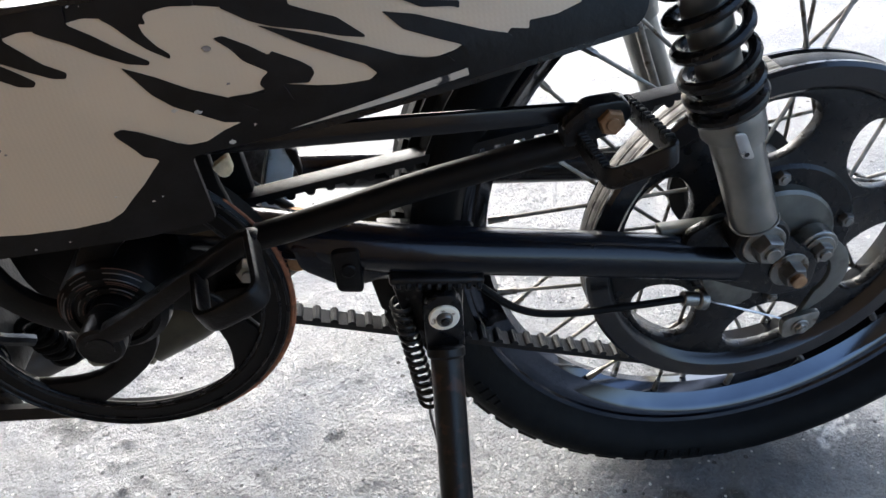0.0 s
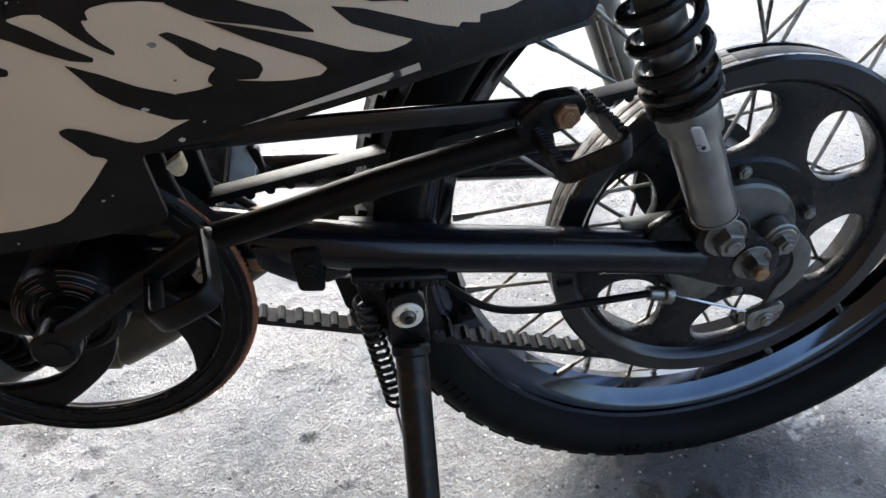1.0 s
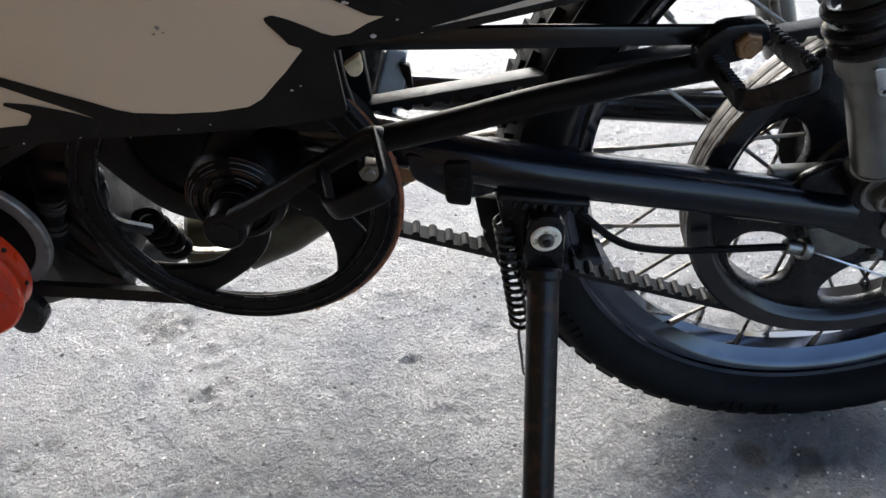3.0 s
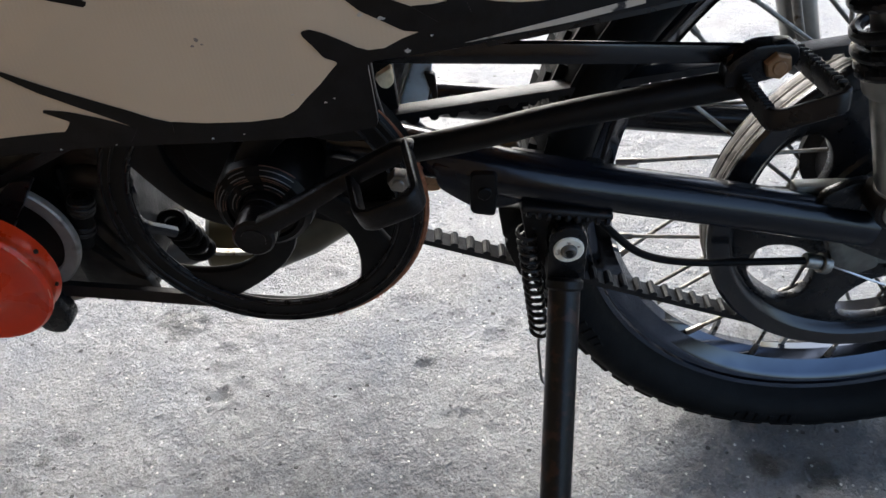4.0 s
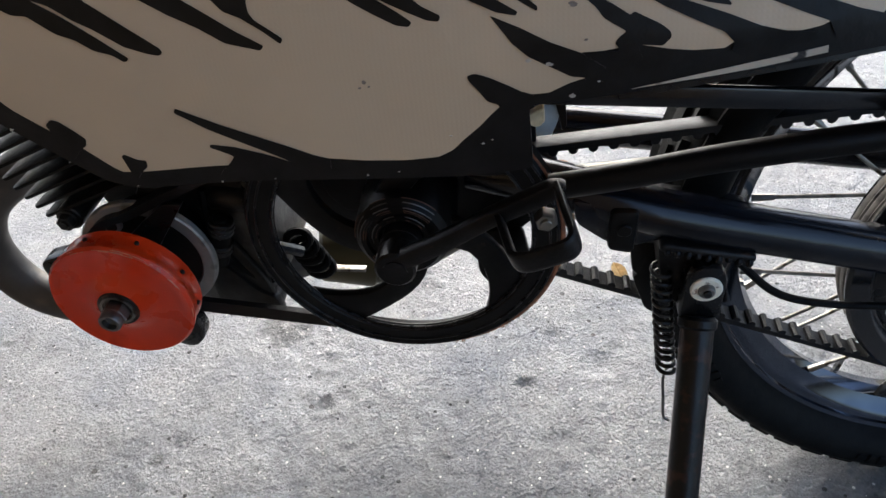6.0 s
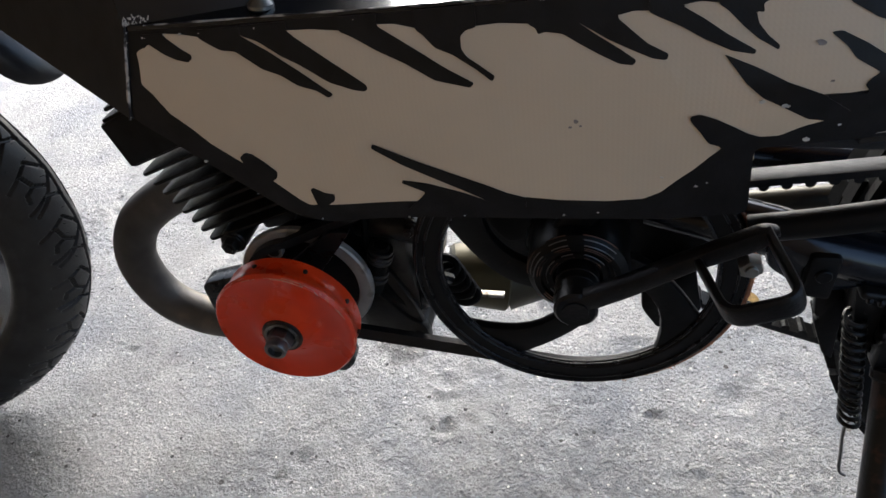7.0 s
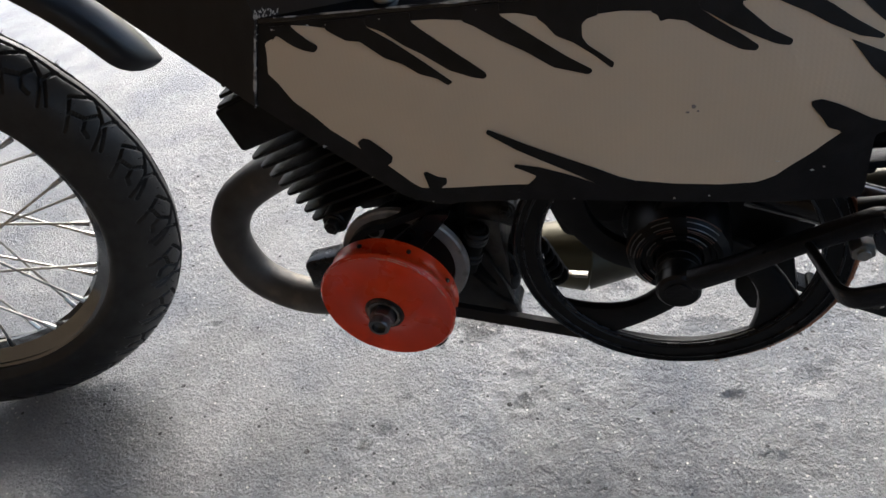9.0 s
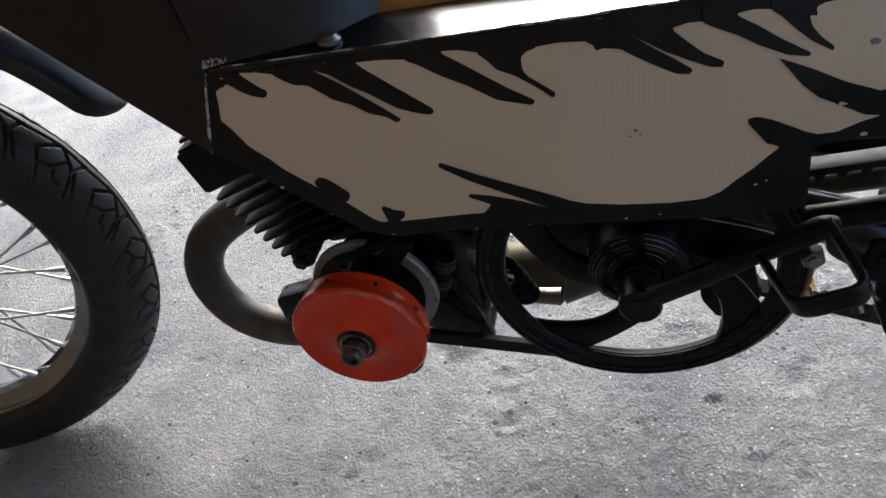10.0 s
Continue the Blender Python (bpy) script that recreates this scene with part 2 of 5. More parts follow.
ALUMINIUM_OILY = material("oily_cast_aluminium", (0.045, 0.043, 0.04), 0.38, 0.5, vary=0.5, scale=35, bump=0.0008, bump_scale=120, stain=(0.011, 0.010, 0.009), stain_scale=18, stain_at=0.5)
BLUE_STEEL = material("pale_blue_steel", (0.55, 0.66, 0.75), 0.4, 0.0, vary=0.2, scale=40, stain=(0.05, 0.05, 0.06), stain_scale=30, stain_at=0.6)
STEEL_DARK = material("dark_steel", (0.16, 0.155, 0.15), 0.35, 0.9, vary=0.3, scale=60)
CREAM_WASHER = material("off_white_enamel", (0.78, 0.74, 0.62), 0.4, vary=0.15, scale=120, stain=(0.2, 0.15, 0.1), stain_scale=160, stain_at=0.62)
TRACK = material("worn_belt_track", (0.13, 0.12, 0.105), 0.5, 0.25, vary=0.45, scale=45, bump=0.0003, bump_scale=220, stain=(0.035, 0.03, 0.026), stain_scale=60, stain_at=0.56)
ROUGH_CAST = material("rough_grey_casting", (0.06, 0.06, 0.066), 0.6, 0.2, vary=0.6, scale=120, bump=0.003, bump_scale=170)
PALE_FOAM = material("cream_foam", (0.66, 0.55, 0.36), 0.85, vary=0.2, scale=180, bump=0.0006, bump_scale=260)
FOAM = material("tan_foam", (0.52, 0.36, 0.15), 0.85, vary=0.25, scale=150)

# ---- mesh helpers (a motorcycle's own frame: x to its tail, y to its right side, z up) ----


SHIFT = Vector((0, 0, 0))  # where the group of parts in hand sits on the motorcycle


def part(name, bm, mat, parent, label="", sharp=35):
    me = bpy.data.meshes.new(name)
    bmesh.ops.recalc_face_normals(bm, faces=bm.faces)
    bm.to_mesh(me)
    bm.free()
    me.polygons.foreach_set("use_smooth", [True] * len(me.polygons))
    me.set_sharp_from_angle(angle=radians(sharp))
    for m in (mat if isinstance(mat, (list, tuple)) else [mat]):
        me.materials.append(m)
    ob = new(name, me)
    ob.parent = parent
    if parent is not None and parent.parent is None and parent.data is None:
        ob.location = SHIFT
    if label:
        tagged(ob, label)
    return ob


def tube(bm, pts, r, seg=14, closed=False):
    """A swept round bar through pts; r is one radius or one for each point."""
    pts = [Vector(p) for p in pts]
    n = len(pts)
    rs = r if isinstance(r, (list, tuple)) else [r] * n
    rings = []
    side = None
    for i, p in enumerate(pts):
        a = pts[(i - 1) % n] if closed or i else p
        b = pts[(i + 1) % n] if closed or i < n - 1 else p
        d = (b - a).normalized()
        if side is None:
            side = d.orthogonal().normalized()
        side = (side - d * side.dot(d)).normalized()
        up = d.cross(side)
        rings.append([bm.verts.new(p + rs[i] * (math.cos(q) * side + math.sin(q) * up)) for q in (2 * math.pi * k / seg for k in range(seg))])
    for i in range(n if closed else n - 1):
        a, b = rings[i], rings[(i + 1) % n]
        shift = 0
        if closed and i == n - 1:
            shift = min(range(seg), key=lambda s: (a[0].co - b[s].co).length)
        for k in range(seg):
            bm.faces.new((a[k], a[(k + 1) % seg], b[(k + 1 + shift) % seg], b[(k + shift) % seg]))
    if not closed:
        bm.faces.new(rings[0][::-1])
        bm.faces.new(rings[-1])
    return bm


def smooth_path(pts, steps=6, closed=False):
    """Catmull-Rom through pts."""
    pts = [Vector(p) for p in pts]
    n, out = len(pts), []
    for i in range(n if closed else n - 1):
        p0 = pts[(i - 1) % n] if closed or i else pts[0] * 2 - pts[1]
        p1, p2 = pts[i], pts[(i + 1) % n]
        p3 = pts[(i + 2) % n] if closed or i < n - 2 else p2 * 2 - p1
        for k in range(steps):
            t = k / steps
            out.append(0.5 * (2 * p1 + (p2 - p0) * t + (2 * p0 - 5 * p1 + 4 * p2 - p3) * t * t + (3 * p1 - p0 - 3 * p2 + p3) * t ** 3))
    if not closed:
        out.append(pts[-1])
    return out


def rod(bm, a, b, r0, r1=None, seg=20, edge=0.0):
    """A cylinder or cone from a to b, with chamfered ends."""
    r1 = r0 if r1 is None else r1
    a, b = Vector(a), Vector(b)
    if edge:
        d = (b - a).normalized() * edge
        return tube(bm, [a, a + d, b - d, b], [r0 - edge, r0, r1, r1 - edge], seg)
    return tube(bm, [a, b], [r0, r1], seg)


def lathe(bm, profile, cx=0.0, cz=0.0, seg=64, closed=False):
    """Turns a profile of (radius, y) about the y axis through (cx, cz)."""
    rings = []
    for r, y in profile:
        if r < 1e-6:
            rings.append([bm.verts.new((cx, y, cz))])
        else:
            rings.append([bm.verts.new((cx + r * math.cos(2 * math.pi * k / seg), y, cz + r * math.sin(2 * math.pi * k / seg))) for k in range(seg)])
    m = len(rings)
    for i in range(m if closed else m - 1):
        a, b = rings[i], rings[(i + 1) % m]
        for k in range(seg):
            k2 = (k + 1) % seg
            if len(a) == 1 and len(b) == 1:
                continue
            if len(a) == 1:
                bm.faces.new((a[0], b[k], b[k2]))
            elif len(b) == 1:
                bm.faces.new((a[k], a[k2], b[0]))
            else:
                bm.faces.new((a[k], a[k2], b[k2], b[k]))
    return bm


def plate(bm, outline, y0, y1, holes=(), bevel=0.0):
    """A flat plate of any outline in x and z, with holes, from y0 to y1."""
    edges = []
    first = len(bm.verts)
    for loop in (outline, *holes):
        vs = [bm.verts.new((x, y0, z)) for x, z in loop]
        edges += [bm.edges.new((vs[i], vs[(i + 1) % len(vs)])) for i in range(len(vs))]
    fill = bmesh.ops.triangle_fill(bm, use_beauty=True, edges=edges)
    faces = [g for g in fill["geom"] if isinstance(g, bmesh.types.BMFace)]
    ext = bmesh.ops.extrude_face_region(bm, geom=faces)
    moved = [g for g in ext["geom"] if isinstance(g, bmesh.types.BMVert)]
    bmesh.ops.translate(bm, vec=(0, y1 - y0, 0), verts=moved)
    if bevel:
        bm.verts.ensure_lookup_table()
        new_verts = set(list(bm.verts)[first:])
        rim = [e for e in bm.edges if e.verts[0] in new_verts and len(e.link_faces) == 2 and e.calc_face_angle(0) > 1.0 and abs(e.verts[0].co.y - e.verts[1].co.y) < 1e-7]
        bmesh.ops.bevel(bm, geom=rim, offset=bevel, segments=2, affect="EDGES", profile=0.5)
    return bm


def block(bm, size, m=Matrix(), bevel=0.002, segments=2):
    """A box of that size at the pose m, its edges rounded."""
    made = bmesh.ops.create_cube(bm, size=1.0)["verts"]
    bmesh.ops.scale(bm, vec=size, verts=made)
    if bevel:
        edges = list({e for v in made for e in v.link_edges})
        made = list({v for f in bmesh.ops.bevel(bm, geom=edges, offset=bevel, segments=segments, affect="EDGES", profile=0.5)["faces"] for v in f.verts} | {v for v in made if v.is_valid})
    bmesh.ops.transform(bm, matrix=m, verts=made)
    return bm


def bolt(bm, p, d, r, h, washer=0.0):
    """A hexagon head at p, pointing along d, on a washer."""
    p, d = Vector(p), Vector(d).normalized()
    if washer:
        rod(bm, p, p + d * 0.002, washer, seg=24, edge=0.0005)
    tube(bm, [p, p + d * h * 0.8, p + d * h], [r, r, r * 0.86], 6)
    rod(bm, p + d * h * 0.9, p + d * h * 1.25, r * 0.5, seg=12, edge=0.0004)
    return bm


def rounded(pts, r, steps=4):
    """Rounds the corners of a closed outline in x and z."""
    out, n = [], len(pts)
    for i in range(n):
        p, a, b = Vector(pts[i]), Vector(pts[i - 1]), Vector(pts[(i + 1) % n])
        da, db = (a - p), (b - p)
        k = min(r, da.length * 0.45, db.length * 0.45)
        s, e = p + da.normalized() * k, p + db.normalized() * k
        for j in range(steps + 1):
            t = j / steps
            q = (1 - t) ** 2 * s + 2 * t * (1 - t) * p + t * t * e
            out.append((q.x, q.y))
    return out


def arc(cx, cz, r, a0, a1, n=12):
    return [(cx + r * math.cos(radians(a0 + (a1 - a0) * i / n)), cz + r * math.sin(radians(a0 + (a1 - a0) * i / n))) for i in range(n + 1)]


def rounded_path(pts, r, steps=5):
    """An open path whose inner corners are rounded."""
    pts = [Vector(p) for p in pts]
    out = [pts[0]]
    for a, b, c in zip(pts, pts[1:], pts[2:]):
        p, q = b + (a - b).normalized() * r, b + (c - b).normalized() * r
        out += [p.lerp(b, k / steps).lerp(b.lerp(q, k / steps), k / steps) for k in range(steps + 1)]
    return out + [pts[-1]]


def strap(pts, up, wide, thick):
    """A flat bar with rounded edges swept along pts, its width along up."""
    bm = bmesh.new()
    up = Vector(up).normalized()
    rows = []
    for i, p in enumerate(pts):
        d = (pts[min(i + 1, len(pts) - 1)] - pts[max(i - 1, 0)]).normalized()
        side = d.cross(up).normalized()
        ring = []
        for k in range(12):
            a = 2 * math.pi * (k + 0.5) / 12
            c, e = math.cos(a), math.sin(a)
            ring.append(bm.verts.new(p + up * wide / 2 * math.copysign(abs(c) ** 0.45, c) + side * thick / 2 * math.copysign(abs(e) ** 0.45, e)))
        rows.append(ring)
    for a, b in zip(rows, rows[1:]):
        for k in range(12):
            bm.faces.new((a[k], a[(k + 1) % 12], b[(k + 1) % 12], b[k]))
    bm.faces.new(rows[0][::-1])
    bm.faces.new(rows[-1])
    bmesh.ops.recalc_face_normals(bm, faces=bm.faces)
    return bm


# ---- setting ----
def structure(name, bm, mat, label, category):
    return tagged(part(name, bm, mat, None), label, category, kind="structure")


rng = np.random.default_rng(7)


def value_noise(x, y, cell):
    """Smooth noise from -1 to 1 on arrays of places, with cells of that many metres."""
    t = rng.random((64, 64)) * 2 - 1
    u, v = x / cell + 1000.3, y / cell + 1000.7
    i, j = np.floor(u).astype(int), np.floor(v).astype(int)
    f, g = u - i, v - j
    f, g = f * f * (3 - 2 * f), g * g * (3 - 2 * g)
    i0, i1, j0, j1 = i % 64, (i + 1) % 64, j % 64, (j + 1) % 64
    return (t[i0, j0] * (1 - f) + t[i1, j0] * f) * (1 - g) + (t[i0, j1] * (1 - f) + t[i1, j1] * f) * g


def quads(nx, ny, close=False):
    """Face rows of a grid of nx by ny points."""
    k = np.arange(nx * ny).reshape(nx, ny)
    if close:
        k = np.vstack([k, k[:1]])
    return np.stack([k[:-1, :-1], k[1:, :-1], k[1:, 1:], k[:-1, 1:]], -1).reshape(-1, 4)


# the floor: chipped and pitted concrete, one sheet out to the yard
X0, X1, Y0, Y1 = -1.75, 0.55, -0.38, 1.42
gx, gy = np.meshgrid(np.linspace(X0, X1, 520), np.linspace(Y0, Y1, 400), indexing="ij")
rough = np.clip(0.5 + 1.3 * value_noise(gx, gy, 0.21) + 0.7 * value_noise(gx, gy, 0.07), 0.12, 1)
h = 0.0018 * value_noise(gx, gy, 0.17) + 0.0008 * value_noise(gx, gy, 0.06) + rough * (0.0006 * value_noise(gx, gy, 0.026) + 0.0015 * value_noise(gx, gy, 0.011))
h -= rough * 0.0014 * np.clip(value_noise(gx, gy, 0.037) + 0.9 * value_noise(gx, gy, 0.012) - 0.85, 0, 0.3) / 0.3
h += rough * 0.0022 * np.clip(value_noise(gx, gy, 0.055) + 0.9 * value_noise(gx, gy, 0.013) - 0.85, 0, 0.3) / 0.3
wob = 0.25 * value_noise(gx, gy, 0.02)
PITS = [(-0.495, 0.125, 0.034, 0.022, 0.004), (-0.7325, -0.030, 0.017, 0.013, 0.006), (-0.369, 0.044, 0.027, 0.021, 0.0045), (-0.352, 0.072, 0.014, 0.011, 0.003), (-0.473, 0.009, 0.013, 0.010, 0.005), (-0.757, 0.024, 0.010, 0.008, 0.003), (-0.742, 0.050, 0.020, 0.014, 0.003), (-1.264, 0.081, 0.011, 0.008, 0.004), (-0.430, 0.10, 0.011, 0.008, 0.003), (-1.02, 0.13, 0.012, 0.010, 0.003), (-0.62, 0.20, 0.020, 0.014, 0.003), (-0.30, 0.20, 0.030, 0.020, 0.003), (-0.43, -0.08, 0.030, 0.012, 0.003), (-1.30, -0.12, 0.007, 0.006, 0.003)]
PITS += [(rng.uniform(-1.5, 0.4), rng.uniform(-0.3, 0.9), r, r * rng.uniform(0.6, 1.0), 0.22 * r) for r in 0.003 + 0.006 * rng.random(90) ** 3]
for cx, cy, rx, ry, deep in PITS:
    d = np.hypot((gx - cx) / rx, (gy - cy) / ry) + wob
    h -= deep * np.clip(1.15 - d, 0, 1) ** 0.7 * (d < 1.15)
    h += deep * 0.25 * np.exp(-((d - 1.3) / 0.18) ** 2)
edge = np.minimum.reduce([(gx - X0), (X1 - gx), (gy - Y0), (Y1 - gy)]) / 0.12
h = h * np.clip(edge, 0, 1)
verts = np.stack([gx, gy, h], -1).reshape(-1, 3).tolist()
faces = quads(520, 400).tolist()
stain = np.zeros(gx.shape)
# small strong entries: oil; broad ones under the bike: dirt plus painted shade
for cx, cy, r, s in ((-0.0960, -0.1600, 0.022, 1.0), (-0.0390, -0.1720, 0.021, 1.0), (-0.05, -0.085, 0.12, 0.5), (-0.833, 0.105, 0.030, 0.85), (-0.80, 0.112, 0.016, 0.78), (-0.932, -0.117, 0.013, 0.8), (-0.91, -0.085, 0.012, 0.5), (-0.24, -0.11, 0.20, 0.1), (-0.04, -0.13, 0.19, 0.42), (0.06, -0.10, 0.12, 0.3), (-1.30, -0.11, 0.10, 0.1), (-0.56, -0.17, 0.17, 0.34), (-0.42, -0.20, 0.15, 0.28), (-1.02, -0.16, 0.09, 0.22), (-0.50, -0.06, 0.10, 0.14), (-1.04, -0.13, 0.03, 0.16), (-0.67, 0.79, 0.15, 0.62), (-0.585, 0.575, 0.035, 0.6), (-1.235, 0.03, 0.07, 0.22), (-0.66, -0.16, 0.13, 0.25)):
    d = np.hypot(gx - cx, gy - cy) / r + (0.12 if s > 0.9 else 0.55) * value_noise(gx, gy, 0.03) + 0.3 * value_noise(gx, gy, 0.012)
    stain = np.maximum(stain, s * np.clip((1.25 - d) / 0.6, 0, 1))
pale = np.zeros(gx.shape)
for cx, cy, r in ((0.099, -0.108, 0.02), (0.120, -0.096, 0.015), (0.090, -0.079, 0.012)):
    d = np.hypot(gx - cx, gy - cy) / r + 0.8 * value_noise(gx, gy, 0.014)
    pale = np.maximum(pale, 0.8 * np.clip((1.1 - d) / 0.3, 0, 1) * (rng.random(gx.shape) > 0.45))
n0 = len(verts)
sides = [[i * 400 for i in range(520)], [519 * 400 + j for j in range(400)], [i * 400 + 399 for i in range(519, -1, -1)], [j for j in range(399, -1, -1)]]
verts += [[-60, -9, 0], [60, -9, 0], [60, 90, 0], [-60, 90, 0]]
for k in range(4):
    s = sides[k]
    mid = len(s) // 2
    a, b = n0 + k, n0 + (k + 1) % 4
    faces += [[s[i + 1], s[i], a] for i in range(mid)] + [[s[i + 1], s[i], b] for i in range(mid, len(s) - 1)] + [[s[mid], a, b]]
me = bpy.data.meshes.new("ground")
me.from_pydata(verts, [], faces)
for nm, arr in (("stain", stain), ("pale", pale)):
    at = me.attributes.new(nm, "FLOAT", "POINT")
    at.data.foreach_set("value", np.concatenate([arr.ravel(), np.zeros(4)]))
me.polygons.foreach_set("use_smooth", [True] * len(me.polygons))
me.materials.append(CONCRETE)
tagged(new("ground", me), "worn grey concrete floor with pits, dust, oil stains and painted shade", "floor", kind="structure")

# unseen shed added to shape the light: wall behind the camera, a short side wall, a roof; open to the yard beyond the
# motorcycle
bm = block(bmesh.new(), (3.1, 0.2, 3.2), pose(-1.65, -1.15, 1.6), 0)
structure("shading_wall_south", bm, UNSEEN_SHED, "unseen plastered wall added to shape the light", "wall")
bm = block(bmesh.new(), (0.2, 1.75, 3.2), pose(-3.1, -0.375, 1.6), 0)
structure("shading_wall_west", bm, UNSEEN_SHED, "unseen plastered wall added to shape the light", "wall")
bm = block(bmesh.new(), (6.4, 5.9, 0.12), pose(-0.9, 0.45, 3.27), 0)
structure("ceiling", bm, UNSEEN_SHED, "unseen plain roof added to hold back the sky", "ceiling")

# ---- the motorcycle ----
LEAN = 2.14
bike = new("motorcycle")
bike.matrix_world = pose(0, -0.0509, 0, LEAN, 0, 0)
tagged(bike, "black and cream pedal moped with belt drive, leaning on its stand", "motorcycle")


def bar(name, pts, r, mat=None, parent=None, label="", seg=16):
    return part(name, tube(bmesh.new(), pts, r, seg), mat or BLACK, parent or bike, label)


def wheel(name, rim_r, rim_half, hub_r, hub_half, pose_m, shift=0.0, spokes=36):
    """A laced wheel about its own centre: a hub that carries tyre, rim and spokes."""
    bm = lathe(bmesh.new(), [(0.008, -hub_half - 0.01), (0.02, -hub_half - 0.01), (0.022, -hub_half), (hub_r, -hub_half), (hub_r, -hub_half + 0.006), (hub_r * 0.8, -hub_half + 0.012), (hub_r * 0.75, 0), (hub_r * 0.8, hub_half - 0.012), (hub_r, hub_half - 0.006), (hub_r, hub_half), (0.022, hub_half), (0.02, hub_half + 0.01), (0.008, hub_half + 0.01)], seg=48)
    hub = part(name, bm, DARK_METAL, bike)
    hub.matrix_basis = pose_m
    rp = rim_half
    bm = lathe(bmesh.new(), [(rim_r, -rp), (rim_r + 0.004, -rp - 0.002), (rim_r + 0.005, -rp + 0.001), (rim_r - 0.006, -rp + 0.004), (rim_r - 0.010, -rp * 0.72), (rim_r - 0.022, -rp * 0.42), (rim_r - 0.026, 0), (rim_r - 0.022, rp * 0.42), (rim_r - 0.010, rp * 0.72), (rim_r - 0.006, rp - 0.004), (rim_r + 0.005, rp - 0.001), (rim_r + 0.004, rp + 0.002), (rim_r, rp), (rim_r - 0.004, rp * 0.7), (rim_r - 0.018, 0), (rim_r - 0.004, -rp * 0.7)], seg=128, closed=True)
    part("rim", bm, RIM if name == "rear_wheel" else FRONT_RIM, hub, "bright rim with a bluish tarnish")
    nip_r = rim_r - 0.026
    for i in range(spokes):
        s = -1 if i % 2 else 1
        a = 2 * math.pi * i / spokes + shift
        turn = (1 if (i // 2) % 2 else -1) * 0.95
        hp = Vector((hub_r * 0.92 * math.cos(a + turn), s * (hub_half - 0.003), hub_r * 0.92 * math.sin(a + turn)))
        n = Vector((nip_r * math.cos(a), s * 0.010, nip_r * math.sin(a)))
        d = (hp - n).normalized()
        bm = bmesh.new()
        rod(bm, hp, n, 0.0018, seg=8)
        rod(bm, n - d * 0.002, n + d * 0.016, 0.0036, 0.0030, seg=6)
        part("spoke", bm, STEEL if name == "front_wheel" else STEEL_DULL, hub)
    return hub


# rear wheel with a blocky tread
RRIM = 0.268
rear_wheel = wheel("rear_wheel", RRIM, 0.029, 0.060, 0.040, pose(-0.028, -0.017, 0.329), 0.05)
WALL = [(0.002, 0.027), (0.0055, 0.0325), (0.0085, 0.0395), (0.016, 0.049), (0.029, 0.0550), (0.038, 0.0546), (0.0455, 0.0490), (0.0508, 0.037), (0.0540, 0.020), (0.0550, 0.0)]
prof = [(RRIM + r, -y) for r, y in WALL] + [(RRIM + r, y) for r, y in WALL[-2::-1]]
bm = lathe(bmesh.new(), prof, seg=160)
rear_tyre = part("tyre", bm, RUBBER, rear_wheel, "fat black tyre with a blocky tread")
bm = bmesh.new()
for k in range(56):
    for row, (yy, wide, long, tilt) in enumerate(((-0.043, 0.013, 0.025, 12), (-0.024, 0.015, 0.027, 14), (0.0, 0.017, 0.026, 0), (0.024, 0.015, 0.027, -14), (0.043, 0.013, 0.025, -12))):
        a = 2 * math.pi * (k + (0.5 if row % 2 else 0)) / 56
        rr = RRIM + float(np.interp(abs(yy), (0, 0.02, 0.037, 0.049), (0.055, 0.054, 0.0508, 0.0455))) - 0.0018
        rr -= 0.0042 if abs(yy) > 0.04 else 0.0
        m = Matrix.Rotation(-a, 4, "Y") @ pose(rr, yy, 0, 0, 0, 0) @ Matrix.Rotation(radians(tilt), 4, "Z")
        block(bm, (0.011, wide, long), m, 0)
tagged(part("tread_block", bm, RUBBER, rear_tyre), kind="stuff")
for k, a in enumerate((252, 254.4, 256.5, 259.5, 262, 264, 205, 207.5, 210, 212)):
    m = Matrix.Rotation(-radians(a), 4, "Y") @ pose(0.297, -0.0552, 0, 0, 0, 0)
    bm = block(bmesh.new(), (0.012 if k % 3 else 0.008, 0.002, 0.006), m, 0.0004, 1)
    part("sidewall_mark", bm, RUBBER, rear_tyre)

# front wheel, turned to the left, with a grooved road tread
FR, FHALF, FRIM = 0.315, 0.046, 0.230
front_m = pose(-1.476, -0.0191, 0.3167, 0, 0, 22.7)
front_wheel = wheel("front_wheel", FRIM, 0.024, 0.050, 0.034, front_m)
NU, NV = 2000, 150
U0 = 0.55
LINES = [[(-1.0, 0.004), (-0.5, 0.0075), (0.0, 0.004)], [(0, 0.004), (0.28, 0.021), (0.0, 0.052)], [(0, 0.004), (-0.28, 0.020), (-0.47, 0.047)], [(0.125, 0.033), (-0.07, 0.029), (-0.17, 0.018)], [(-0.07, 0.029), (-0.155, 0.039), (-0.28, 0.041)], [(0.56, 0.006), (0.605, 0.010), (0.67, 0.020), (0.44, 0.042)]]
GROOVES = [((U0 + a[0], -a[1]), (U0 + b[0], -b[1])) for chain in LINES for a, b in zip(chain, chain[1:])]
ang = np.linspace(0, 2 * np.pi, NU, endpoint=False)
av = np.linspace(0, np.pi, NV)
base_r = FRIM - 0.004 + (FR - FRIM + 0.004) * np.clip(np.sin(av), 0, 1) ** 0.62
base_y = -FHALF * np.cos(av) * (1 - 0.1 * np.sin(av) ** 4)
base_y[0] *= 0.72
base_y[-1] *= 0.72
lat = np.concatenate([[0], np.cumsum(np.hypot(np.diff(base_r), np.diff(base_y)))])
lat = lat - lat[NV // 2]
period = 2 * np.pi * FR / 24
uu = (ang * FR) % period
